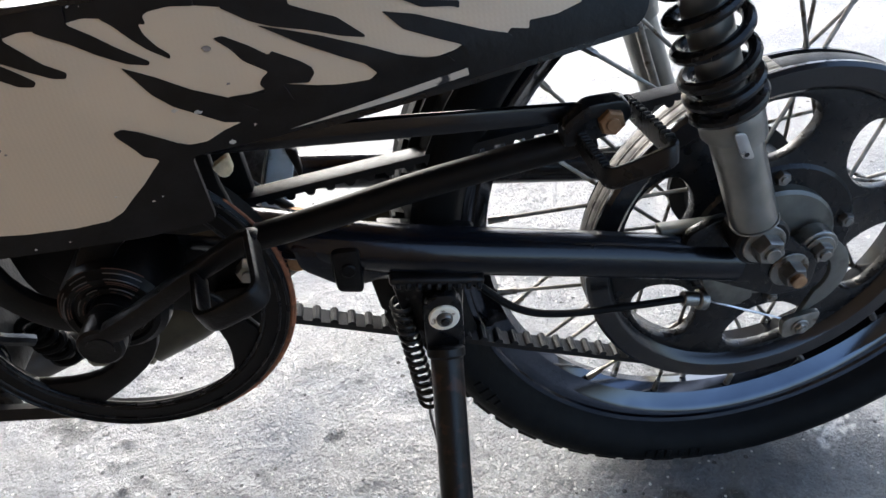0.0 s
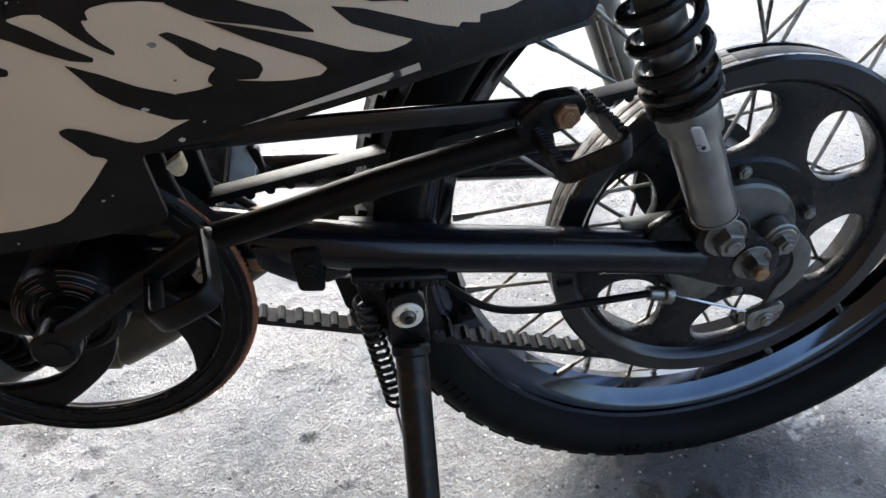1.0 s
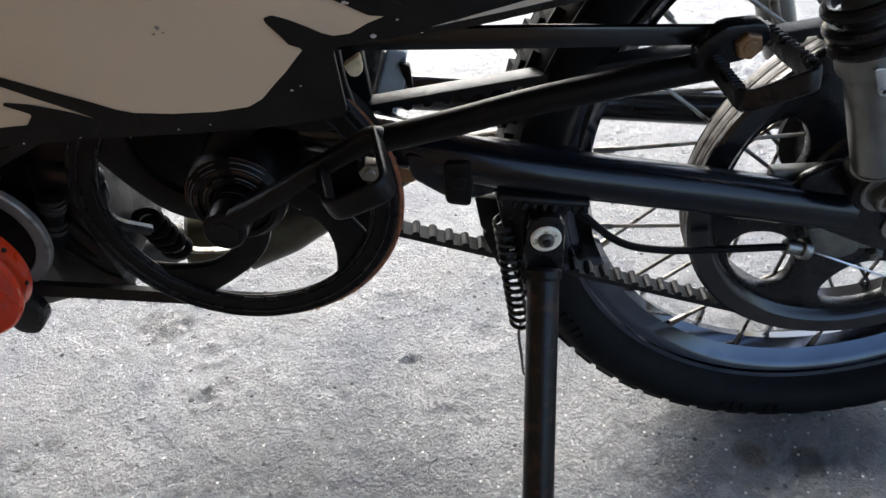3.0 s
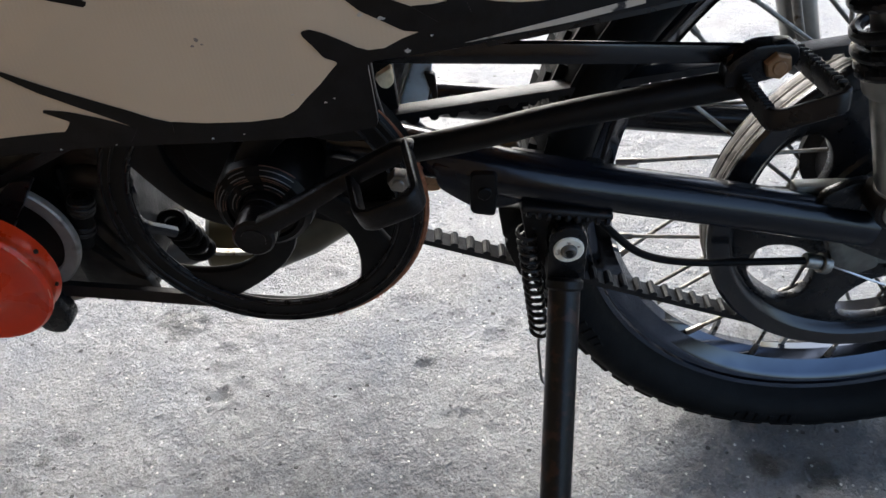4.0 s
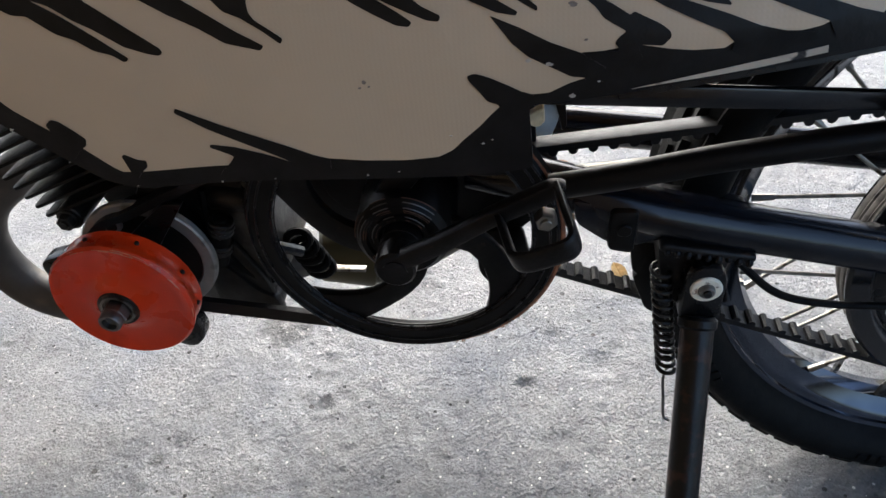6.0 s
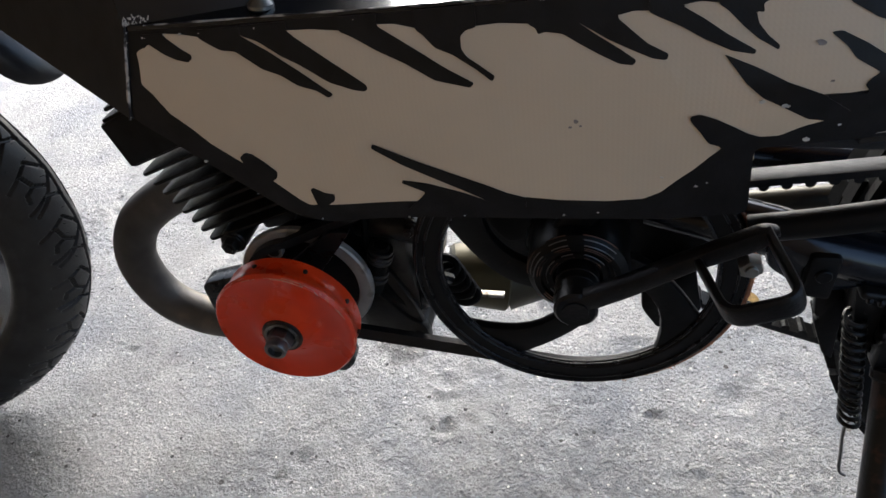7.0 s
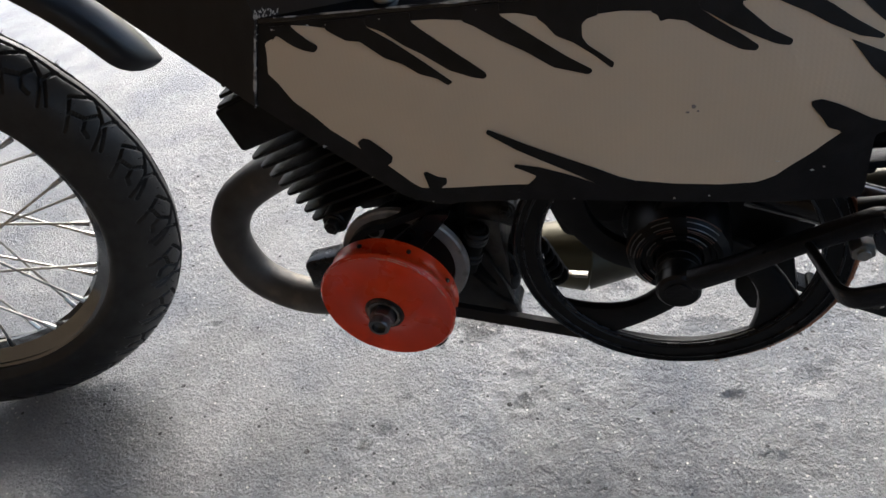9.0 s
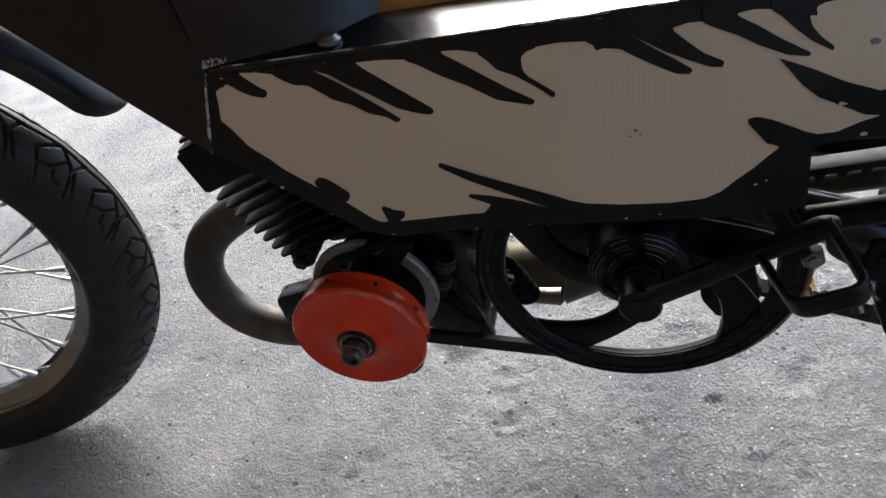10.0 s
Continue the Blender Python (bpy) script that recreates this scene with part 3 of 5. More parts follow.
U, V = np.meshgrid(uu, lat, indexing="ij")
side_shift = np.where(V > 0, (U + period / 2) % period, U)
VV = -np.abs(V) / 1.15
dist = np.full(U.shape, 1.0)
for (u0, v0), (u1, v1) in GROOVES:
    for off in (-2 * period, -period, 0, period):
        ax, ay, bx, by = u0 * period + off, v0, u1 * period + off, v1
        t = np.clip(((side_shift - ax) * (bx - ax) + (VV - ay) * (by - ay)) / ((bx - ax) ** 2 + (by - ay) ** 2), 0, 1)
        dist = np.minimum(dist, np.hypot(side_shift - ax - t * (bx - ax), VV - ay - t * (by - ay)))
deep = 0.0055 * np.clip((0.0022 - dist) / 0.0008, 0, 1)
ring = 0.0012 * np.exp(-((base_r - FRIM - 0.012) / 0.0012) ** 2)
rad = base_r[None, :] + ring[None, :] * 0.4 - deep
vs = np.stack([rad * np.cos(ang)[:, None], np.broadcast_to(base_y[None, :], rad.shape) * (1 + ring[None, :] * 8), rad * np.sin(ang)[:, None]], -1).reshape(-1, 3)
me = bpy.data.meshes.new("tyre")
me.from_pydata(vs.tolist(), [], quads(NU, NV, True).tolist())
me.polygons.foreach_set("use_smooth", (dist[:, :-1] > 0.0032).ravel().tolist())
me.materials.append(ROAD_RUBBER)
front_tyre = new("tyre", me)
front_tyre.parent = front_wheel
tagged(front_tyre, "newish black road tyre with angular grooves")
bm = bmesh.new()
for k in range(230):
    a, j = random.uniform(0, 2 * math.pi), random.choice((30, 38, 46, 54, 64, 75, 86))
    p = Vector((base_r[j] * math.cos(a), base_y[j], base_r[j] * math.sin(a)))
    d = Vector((math.cos(a), -0.6 if j < 54 else 0.0, math.sin(a))).normalized()
    rod(bm, p, p + d * random.uniform(0.003, 0.007), 0.0004, 0.0002, seg=4)
tagged(part("rubber_whisker", bm, ROAD_RUBBER, front_tyre), kind="stuff")

# front mudguard
bm = bmesh.new()
rings = []
for i in range(30):
    turn = 135 * (i / 29) ** 1.8
    a = radians(21.4 + turn)
    u = min(1.0, (turn + 0.12) / 6.5)
    wide = 0.037 * math.sqrt(1 - (1 - u) ** 2)
    row = []
    for j in range(13):
        b = math.pi * (j / 12 - 0.5)
        r = 0.412 - 0.036 * (1 - math.cos(b * 0.95)) * math.sqrt(1 - (1 - u) ** 2)
        row.append(bm.verts.new((r * math.cos(a), wide * math.sin(b), r * math.sin(a))))
    rings.append(row)
for a, b in zip(rings, rings[1:]):
    for j in range(12):
        bm.faces.new((a[j], a[j + 1], b[j + 1], b[j]))
bmesh.ops.solidify(bm, geom=list(bm.faces), thickness=0.0025)
mudguard = part("front_mudguard", bm, MUDGUARD, bike, "glossy black front mudguard")
mudguard.matrix_basis = front_m

# front fork and neck, ahead of the fairing
for side in (-1, 1):
    bm = tube(bmesh.new(), [(0.0, 0.066 * side, 0.0), (0.03, 0.066 * side, 0.12), (0.12, 0.066 * side, 0.47)], [0.016, 0.019, 0.0155], 20)
    leg = part("fork_leg", bm, STEEL_DARK, bike, "dark telescopic fork leg")
    leg.matrix_basis = front_m
bm = block(bmesh.new(), (0.05, 0.17, 0.03), pose(0.118, 0, 0.46, 0, 14, 0), 0.006)
clamp = part("fork_clamp", bm, BLACK, bike)
clamp.matrix_basis = front_m
neck = front_m @ Vector((0.118, 0, 0.46))
bar("neck_tube", [neck, neck.lerp(Vector((-1.09, -0.028, 0.78)), 0.5), Vector((-1.06, -0.03, 0.76))], 0.018, BLACK)

# rear toothed-belt pulley
PX, PZ = -0.032, 0.3205
bm = lathe(bmesh.new(), [(0.142, -0.072), (0.146, -0.075), (0.161, -0.075), (0.164, -0.072), (0.164, -0.069), (0.156, -0.068), (0.156, -0.044), (0.162, -0.043), (0.162, -0.040), (0.136, -0.040), (0.136, -0.060), (0.139, -0.064)], PX, PZ, 128, closed=True)
pulley = part("rear_pulley", bm, GLOSS, bike, "large black toothed-belt pulley with a worn edge")
# the part of its track that the belt leaves bare
bm = bmesh.new()
ridge = [(0.158, -0.0690)] + [(0.1628 + (0.0004 if k % 2 else 0.0) + (0.0003 if k % 3 == 0 else 0.0), -0.0688 + 0.0018 * k) for k in range(15)] + [(0.158, -0.0430)]
rows = []
for k in range(61):
    a = radians(97 + 150 * k / 60)
    rows.append([bm.verts.new((PX + r * math.cos(a), y, PZ + r * math.sin(a))) for r, y in ridge])
for a, b in zip(rows, rows[1:]):
    for j in range(len(ridge) - 1):
        bm.faces.new((a[j], a[j + 1], b[j + 1], b[j]))
part("belt_track", bm, TRACK, pulley, "grooved track polished pale by the belt", 20)
holes = []
for k in range(6):
    a = 38 - 60 * k
    hole = []
    for q in range(36):
        f = 2 * math.pi * q / 36
        rr = 0.108 + 0.027 * math.sin(f)
        th = radians(a) + (0.34 + 0.05 * math.sin(f)) * math.copysign(abs(math.cos(f)) ** 0.8, math.cos(f))
        hole.append((PX + rr * math.cos(th), PZ + rr * math.sin(th)))
    holes.append(hole)
bm = plate(bmesh.new(), arc(PX, PZ, 0.140, 0, 355, 71), -0.066, -0.054, holes, 0.002)
part("pulley_web", bm, BLACK, pulley)
bm = lathe(bmesh.new(), [(0.0, -0.069), (0.072, -0.069), (0.075, -0.066), (0.075, -0.05), (0.0, -0.05)], PX, PZ, 64)
part("hub_plate", bm, BLACK, pulley)
for deg in (92, 10, -80, -170):
    a = radians(deg)
    bm = bolt(bmesh.new(), (PX + 0.066 * math.cos(a), -0.069, PZ + 0.066 * math.sin(a)), (0, -1, 0), 0.0065, 0.006, 0.0)
    part("hub_bolt", bm, STEEL_DULL, pulley)
bm = lathe(bmesh.new(), [(0, -0.081), (0.052, -0.081), (0.0545, -0.078), (0.0545, -0.06)], -0.036, 0.324, 64)
part("brake_plate", bm, BRAKE, bike, "dull aluminium brake plate")

# rear axle mounts
SHIFT = Vector((-0.014, 0, 0.009))
bm = plate(bmesh.new(), rounded([(-0.115, 0.362), (-0.088, 0.375), (-0.05, 0.372), (-0.02, 0.338), (0.004, 0.318), (0.002, 0.285), (-0.03, 0.283), (-0.07, 0.303), (-0.11, 0.325)], 0.01), -0.108, -0.098, (), 0.002)
part("dropout_plate", bm, BLACK, bike)
bm = bolt(bmesh.new(), (-0.022, -0.108, 0.312), (0, -1, 0), 0.0105, 0.014, 0.0165)
axle_thread = rod(bmesh.new(), (-0.022, -0.11, 0.312), (-0.022, -0.127, 0.312), 0.0058, seg=16, edge=0.0008)
for q in range(5):
    rod(axle_thread, (-0.022, -0.1225 - 0.0009 * q, 0.312), (-0.022, -0.1229 - 0.0009 * q, 0.312), 0.0062, seg=16)
part("axle_thread", axle_thread, BRASS, bike)
part("axle_nut", bm, STEEL_DULL, bike)
bm = rod(bmesh.new(), (-0.066, -0.105, 0.367), (-0.066, -0.134, 0.366), 0.021, seg=40, edge=0.002)
part("shock_eye", bm, BLACK_WORN, bike)
bm = rod(bmesh.new(), (-0.066, -0.133, 0.366), (-0.066, -0.136, 0.366), 0.0165, seg=32, edge=0.0006)
bolt(bm, (-0.066, -0.136, 0.366), (0, -1, 0), 0.0115, 0.011, 0.0)
part("shock_bolt", bm, STEEL_DULL, bike, "worn steel bolt")
bm = rod(bmesh.new(), (0.007, -0.085, 0.321), (0.007, -0.100, 0.321), 0.0165, seg=40, edge=0.001)
bolt(bm, (0.007, -0.100, 0.321), (0, -1, 0), 0.009, 0.009, 0.013)
part("brake_cam", bm, STEEL_DULL, bike)
lever = arc(-0.001, 0.290, 0.042, 55, -62, 16) + [(0.004, 0.238), (0.009, 0.252)] + arc(-0.001, 0.290, 0.026, -50, 42, 12)
bm = plate(bmesh.new(), lever, -0.098, -0.093, (), 0.0008)
part("brake_lever", bm, BRAKE, bike, "curved aluminium brake lever")
bm = plate(bmesh.new(), rounded([(-0.012, 0.246), (0.024, 0.252), (0.02, 0.23), (-0.008, 0.222)], 0.008), -0.104, -0.098, (), 0.001)
bolt(bm, (0.006, -0.104, 0.236), (0, -1, 0), 0.006, 0.005, 0.008)
part("cable_clamp", bm, STEEL_DULL, bike)
bm = plate(bmesh.new(), rounded([(-0.088, 0.300), (-0.05, 0.296), (-0.036, 0.270), (-0.052, 0.262), (-0.075, 0.272)], 0.006), -0.092, -0.078, (), 0.0015)
part("cable_stop", bm, BRAKE, bike)
bm = plate(bmesh.new(), rounded([(-0.13, 0.362), (-0.08, 0.360), (-0.082, 0.352), (-0.128, 0.352)], 0.003), -0.094, -0.082, (), 0.0015)
part("torque_plate", bm, BRAKE, bike)
bm = rod(bmesh.new(), (-0.100, -0.087, 0.278), (-0.086, -0.087, 0.274), 0.0065, seg=16, edge=0.001)
rod(bm, (-0.086, -0.087, 0.274), (-0.078, -0.087, 0.272), 0.0095, seg=20, edge=0.001)
part("cable_adjuster", bm, STEEL_DULL, bike)
bar("brake_cable", smooth_path([(-0.316, -0.06, 0.363), (-0.2757, -0.088, 0.331), (-0.243, -0.09, 0.299), (-0.2048, -0.09, 0.286), (-0.1534, -0.09, 0.282), (-0.10, -0.088, 0.278)], 6), 0.0034, RUBBER, seg=10)
bar("brake_wire", [(-0.08, -0.087, 0.272), (0.004, -0.1, 0.238)], 0.0010, STEEL, seg=6)

SHIFT = Vector((0, 0, 0))

# front pulley with four bent spokes
FX, FZ = -0.554, 0.398
bm = lathe(bmesh.new(), [(0.0995, -0.1145), (0.104, -0.1185), (0.119, -0.1185), (0.123, -0.1145), (0.1182, -0.1045), (0.122, -0.0965), (0.1203, -0.0945), (0.1179, -0.0945), (0.116, -0.1045), (0.1135, -0.1095), (0.102, -0.111)], FX, FZ, 128, closed=True)
drive = part("front_pulley", bm, CAST_BLACK, bike, "black cast pulley with a rusty rim and bent spokes")
for r, y, thick in ((0.1015, -0.1165, 0.0016), (0.1135, -0.1187, 0.0010), (0.1195, -0.1183, 0.0012)):
    bm = tube(bmesh.new(), [(x, y, z) for x, z in arc(FX, FZ, r, 0, 355, 95)], thick, 8, closed=True)
    part("rim_ridge", bm, BLACK, drive)
bm = tube(bmesh.new(), [(x, -0.114, z) for x, z in arc(FX, FZ, 0.1226, -105, 38, 60)], [0.0010 + 0.0020 * math.sin(math.pi * k / 60) for k in range(61)], 8)
part("rusty_edge", bm, RUST, drive, "worn rusty edge")
bm = bmesh.new()
for k in range(260):
    a = radians(random.uniform(-75, 25))
    p = Vector((FX + 0.124 * math.cos(a), random.uniform(-0.1165, -0.1095), FZ + 0.124 * math.sin(a)))
    rod(bm, p, p + Vector((random.uniform(-1, 1), random.uniform(-1, 0.5), random.uniform(-1, 1))) * 0.0026, 0.0005, 0.0002, seg=4)
tagged(part("belt_fluff", bm, RUST, drive), kind="stuff")
for tip in (-135, -45, 45, 135):
    bm = bmesh.new()
    up, down = [], []
    for i in range(11):
        t = i / 10
        r = 0.028 + 0.086 * t
        mid = tip + 60 * (1 - t) ** 1.25
        halfw = (0.0135 + 0.018 * max(0, (t - 0.45) / 0.55) ** 1.6) / r
        up.append((FX + r * math.cos(radians(mid) + halfw), FZ + r * math.sin(radians(mid) + halfw)))
        down.append((FX + r * math.cos(radians(mid) - halfw), FZ + r * math.sin(radians(mid) - halfw)))
    plate(bm, up + down[::-1], -0.1155, -0.1055, (), 0.003)
    part("pulley_spoke", bm, CAST_BLACK, drive)
CX, CZ = -0.551, 0.4055
bm = lathe(bmesh.new(), [(0.0, -0.126), (0.016, -0.126), (0.018, -0.129), (0.022, -0.129), (0.023, -0.127), (0.026, -0.127), (0.027, -0.130), (0.031, -0.130), (0.0325, -0.128), (0.036, -0.125), (0.0375, -0.118), (0.0375, -0.06), (0.0, -0.06)], CX, CZ, 64)
crank_hub = part("crank_hub", bm, CAST_BLACK, bike, "greasy ringed bearing housing")
# scored rings drawn mostly as upper arcs, which double as painted highlights
for r, y, mat in ((0.0365, -0.1245, RUST_RING), (0.0340, -0.1268, STEEL_DARK), (0.0315, -0.1302, STEEL_DARK), (0.0290, -0.1303, RUST_RING), (0.0272, -0.1298, RUST_RING), (0.0225, -0.1292, STEEL_DARK), (0.0195, -0.1293, RUST_RING)):
    for a0, a1 in ((25, 75), (88, 118), (126, 172), (200, 225)):
        q = [Vector((x, y, z)) for x, z in arc(CX, CZ, r, a0 + 400 * r, a1 + 500 * r - 10, 12)]
        part("scored_glint", tube(bmesh.new(), q, 0.00042, 6), mat, crank_hub)
bm = lathe(bmesh.new(), [(0.0, -0.080), (0.038, -0.080), (0.040, -0.077), (0.040, -0.074), (0.0305, -0.072), (0.0305, -0.044), (0.040, -0.042), (0.040, -0.036), (0.0, -0.036)], FX, 0.395, 64)
part("belt_sprocket", bm, BLACK, bike)
bm = plate(bmesh.new(), rounded([(-0.634, 0.52), (-0.452, 0.52), (-0.447, 0.372), (-0.468, 0.352), (-0.50, 0.347), (-0.53, 0.37), (-0.585, 0.385), (-0.612, 0.378), (-0.628, 0.40)], 0.008), -0.058, -0.046, (), 0.002)
part("chassis_plate", bm, CAST_BLACK, bike, "black greasy plate behind the crank")
bm = plate(bmesh.new(), rounded([(-0.664, 0.41), (-0.575, 0.41), (-0.5790, 0.300), (-0.6050, 0.3060), (-0.6175, 0.333), (-0.650, 0.3354), (-0.6624, 0.370)], 0.008), -0.024, -0.016, (), 0.002)
part("engine_mount", bm, CAST_BLACK, bike, "black engine mounting plate")

# toothed drive belt: one loop round sprocket and pulley
def belt_line():
    r0, r1 = 0.031, 0.1565
    c0, c1 = Vector((FX, 0.395)), Vector((PX, PZ))
    d = c1 - c0
    base, off = math.atan2(d.y, d.x), math.acos((r0 - r1) / d.length)
    out = []
    for c, r, a0, a1, n in ((c1, r1, base - off, base + off, 90), (c0, r0, base + off, base - off + 2 * math.pi, 30)):
        for i in range(n + 1):
            a = a0 + (a1 - a0) * i / n
            out.append(c + r * Vector((math.cos(a), math.sin(a))))
    return out


loop = belt_line()
dense, total = [], 0.0
for i in range(len(loop)):
    a, b = loop[i], loop[(i + 1) % len(loop)]
    dense.append((total, a, b))
    total += (b - a).length


def belt_at(s):
    s %= total
    for start, a, b in reversed(dense):
        if start <= s:
            d = (b - a).normalized()
            return a + d * (s - start), d
    return dense[0][1], (dense[0][2] - dense[0][1]).normalized()


bm = bmesh.new()
rows = []
steps = 230
for i in range(steps):
    p, d = belt_at(total * i / steps)
    n = Vector((d.y, -d.x))
    rows.append([bm.verts.new((q.x, y, q.y)) for q, y in ((p, -0.0665), (p + n * 0.0055, -0.066), (p + n * 0.006, -0.0645), (p + n * 0.006, -0.0515), (p + n * 0.0055, -0.0500), (p, -0.0495))])
for i in range(steps):
    a, b = rows[i], rows[(i + 1) % steps]
    for j in range(6):
        bm.faces.new((a[j], a[(j + 1) % 6], b[(j + 1) % 6], b[j]))
belt = part("drive_belt", bm, BELT, bike, "black toothed rubber drive belt")
tooth_bm = bmesh.new()
tube(tooth_bm, [(0, -0.0083, 0), (0, 0.0083, 0)], 0.0038, 8)
tooth_me = bpy.data.meshes.new("belt_tooth")
tooth_bm.to_mesh(tooth_me)
tooth_bm.free()
tooth_me.materials.append(BELT)
teeth = int(total / 0.0152)
for i in range(teeth):
    p, d = belt_at(total * i / teeth)
    if (p - Vector((PX, PZ))).length < 0.159 and p.x > PX - 0.05:
        continue
    n = Vector((d.y, -d.x))
    q = p - n * 0.0006
    tooth = new("belt_tooth", tooth_me)
    tooth.parent = belt
    tooth.location = (q.x, -0.058, q.y)

# v-belt between variator and front pulley
VX, VZ = -0.7794, 0.3697
bm = bmesh.new()
vb = []
for c, r, a0, a1, n in ((Vector((FX, FZ)), 0.1175, -101, 96, 40), (Vector((VX, VZ)), 0.050, 96, 259, 20)):
    vb += [c + r * Vector((math.cos(radians(a0 + (a1 - a0) * i / n)), math.sin(radians(a0 + (a1 - a0) * i / n)))) for i in range(n + 1)]
rows = []
for i in range(len(vb)):
    p, d = vb[i], (vb[(i + 1) % len(vb)] - vb[i - 1]).normalized()
    n = Vector((d.y, -d.x))
    rows.append([bm.verts.new((q.x, y, q.y)) for q, y in ((p - n * 0.008, -0.1065), (p + n * 0.001, -0.1105), (p + n * 0.001, -0.0965), (p - n * 0.008, -0.1005))])
for i in range(len(rows)):
    a, b = rows[i], rows[(i + 1) % len(rows)]
    for j in range(4):
        bm.faces.new((a[j], a[(j + 1) % 4], b[(j + 1) % 4], b[j]))
v_belt = part("v_belt", bm, BELT, bike, "frayed black v-belt")
low = [Vector((x, -0.1105, z)) for x, z in ((VX - 0.01, VZ - 0.050), (FX - 0.022, FZ - 0.117))]
bm = bmesh.new()
for k in range(420):
    p = low[0].lerp(low[1], random.random()) + Vector((0, random.uniform(0, 0.012), random.uniform(-0.0012, 0.0006)))
    rod(bm, p, p + Vector((random.uniform(-1, 1), random.uniform(-0.6, 0.6), random.uniform(-1.2, 0.1))) * 0.0019, 0.00035, 0.0002, seg=4)
tagged(part("belt_fringe", bm, BELT, v_belt), kind="stuff")

# variator
bm = lathe(bmesh.new(), [*[(0.0125, -0.153), (0.0165, -0.1535), (0.020, -0.152), (0.0275, -0.1475), (0.032, -0.1465), (0.049, -0.1465), (0.052, -0.1480), (0.0560, -0.1485), (0.0580, -0.146), (0.0575, -0.142), (0.0560, -0.140), (0.0550, -0.130), (0.0560, -0.127), (0.0562, -0.125), (0.03, -0.112), (0.0125, -0.112)]], VX, VZ, 96, closed=True)
vari = part("variator", bm, RED, bike, "scuffed red variator drum")
vari.location.y = -0.0094
for a in (62, 105, 20, -15):
    bm = rod(bmesh.new(), (VX + 0.0535 * math.cos(radians(a)), -0.133, VZ + 0.0535 * math.sin(radians(a))), (VX + 0.0572 * math.cos(radians(a)), -0.133, VZ + 0.0572 * math.sin(radians(a))), 0.0019, seg=12, edge=0.0005)
    part("rivet", bm, DARK_METAL, vari)
bm = lathe(bmesh.new(), [(0.0, -0.152), (0.0115, -0.152), (0.0118, -0.156), (0.0140, -0.156), (0.0142, -0.151)], VX, VZ, 40)
part("washer", bm, STEEL_DULL, vari)
bm = tube(bmesh.new(), [(VX, -0.152, VZ), (VX, -0.163, VZ), (VX, -0.164, VZ)], [0.0105, 0.0105, 0.0096], 6)
lathe(bm, [(0.0, -0.163), (0.0088, -0.163), (0.0088, -0.170), (0.0081, -0.171), (0.0058, -0.171), (0.0056, -0.166), (0.0, -0.166)], VX, VZ, 28)
part("variator_nut", bm, STEEL_DARK, vari)
bm = lathe(bmesh.new(), [(0.0455, -0.1015), (0.0465, -0.1030), (0.0560, -0.1030), (0.0575, -0.1015), (0.0575, -0.0965), (0.0455, -0.0965)], -0.779, 0.370, 72, closed=True)
bm0 = bm
for k in range(34):
    a0, r = radians(random.gauss(62, 34)), random.choice((0.0574, 0.0566, 0.0558))
    q = [Vector((VX + r * math.cos(a0 + j * 0.035), -0.1487 if r < 0.057 else -0.1478, VZ + r * math.sin(a0 + j * 0.035))) for j in range(random.randint(2, 6))]
    bm = tube(bmesh.new(), q, random.uniform(0.0002, 0.00045), 5)
    part("scuff", bm, SCUFF, vari)
bm = lathe(bmesh.new(), [(0.0135, -0.1537), (0.0142, -0.1550), (0.0164, -0.1547), (0.0172, -0.1520)], VX, VZ, 48)
part("rusty_collar", bm, RUST_RING, vari)
bm = bm0
fly = part("flywheel_plate", bm, FLYWHEEL, bike, "pale aluminium backing ring")
bm = lathe(bmesh.new(), [(0.0, -0.0985), (0.0445, -0.0985), (0.0455, -0.0975), (0.0455, -0.072), (0.0, -0.072)], -0.779, 0.370, 64)
part("flywheel_drum", bm, CAST_BLACK, fly, "black drum inside the ring")
bm = rod(bmesh.new(), (-0.799, -0.098, 0.4057), (-0.799, -0.1034, 0.4057), 0.0085, seg=24, edge=0.001)
part("drum_boss", bm, FLYWHEEL, fly)
bm = rod(bmesh.new(), (-0.799, -0.1030, 0.4057), (-0.799, -0.1042, 0.4057), 0.0055, seg=20, edge=0.0005)
part("bolt_recess", bm, DARK_METAL, fly)
bm = plate(bmesh.new(), rounded([(-0.869, 0.380), (-0.829, 0.391), (-0.809, 0.348), (-0.836, 0.326), (-0.856, 0.350), (-0.868, 0.346)], 0.008), -0.118, -0.100, (), 0.002)
part("guard_arm", bm, BLACK, bike)
bm = plate(bmesh.new(), rounded([(-0.784, 0.317), (-0.752, 0.322), (-0.748, 0.290), (-0.762, 0.276), (-0.778, 0.281)], 0.008), -0.121, -0.104, (), 0.002)
part("guard_arm", bm, BLACK, bike)
bm = plate(bmesh.new(), rounded([(-0.800, 0.385), (-0.742, 0.432), (-0.724, 0.432), (-0.768, 0.378)], 0.004), -0.112, -0.104, (), 0.001)
part("guard_arm", bm, BLACK, bike)

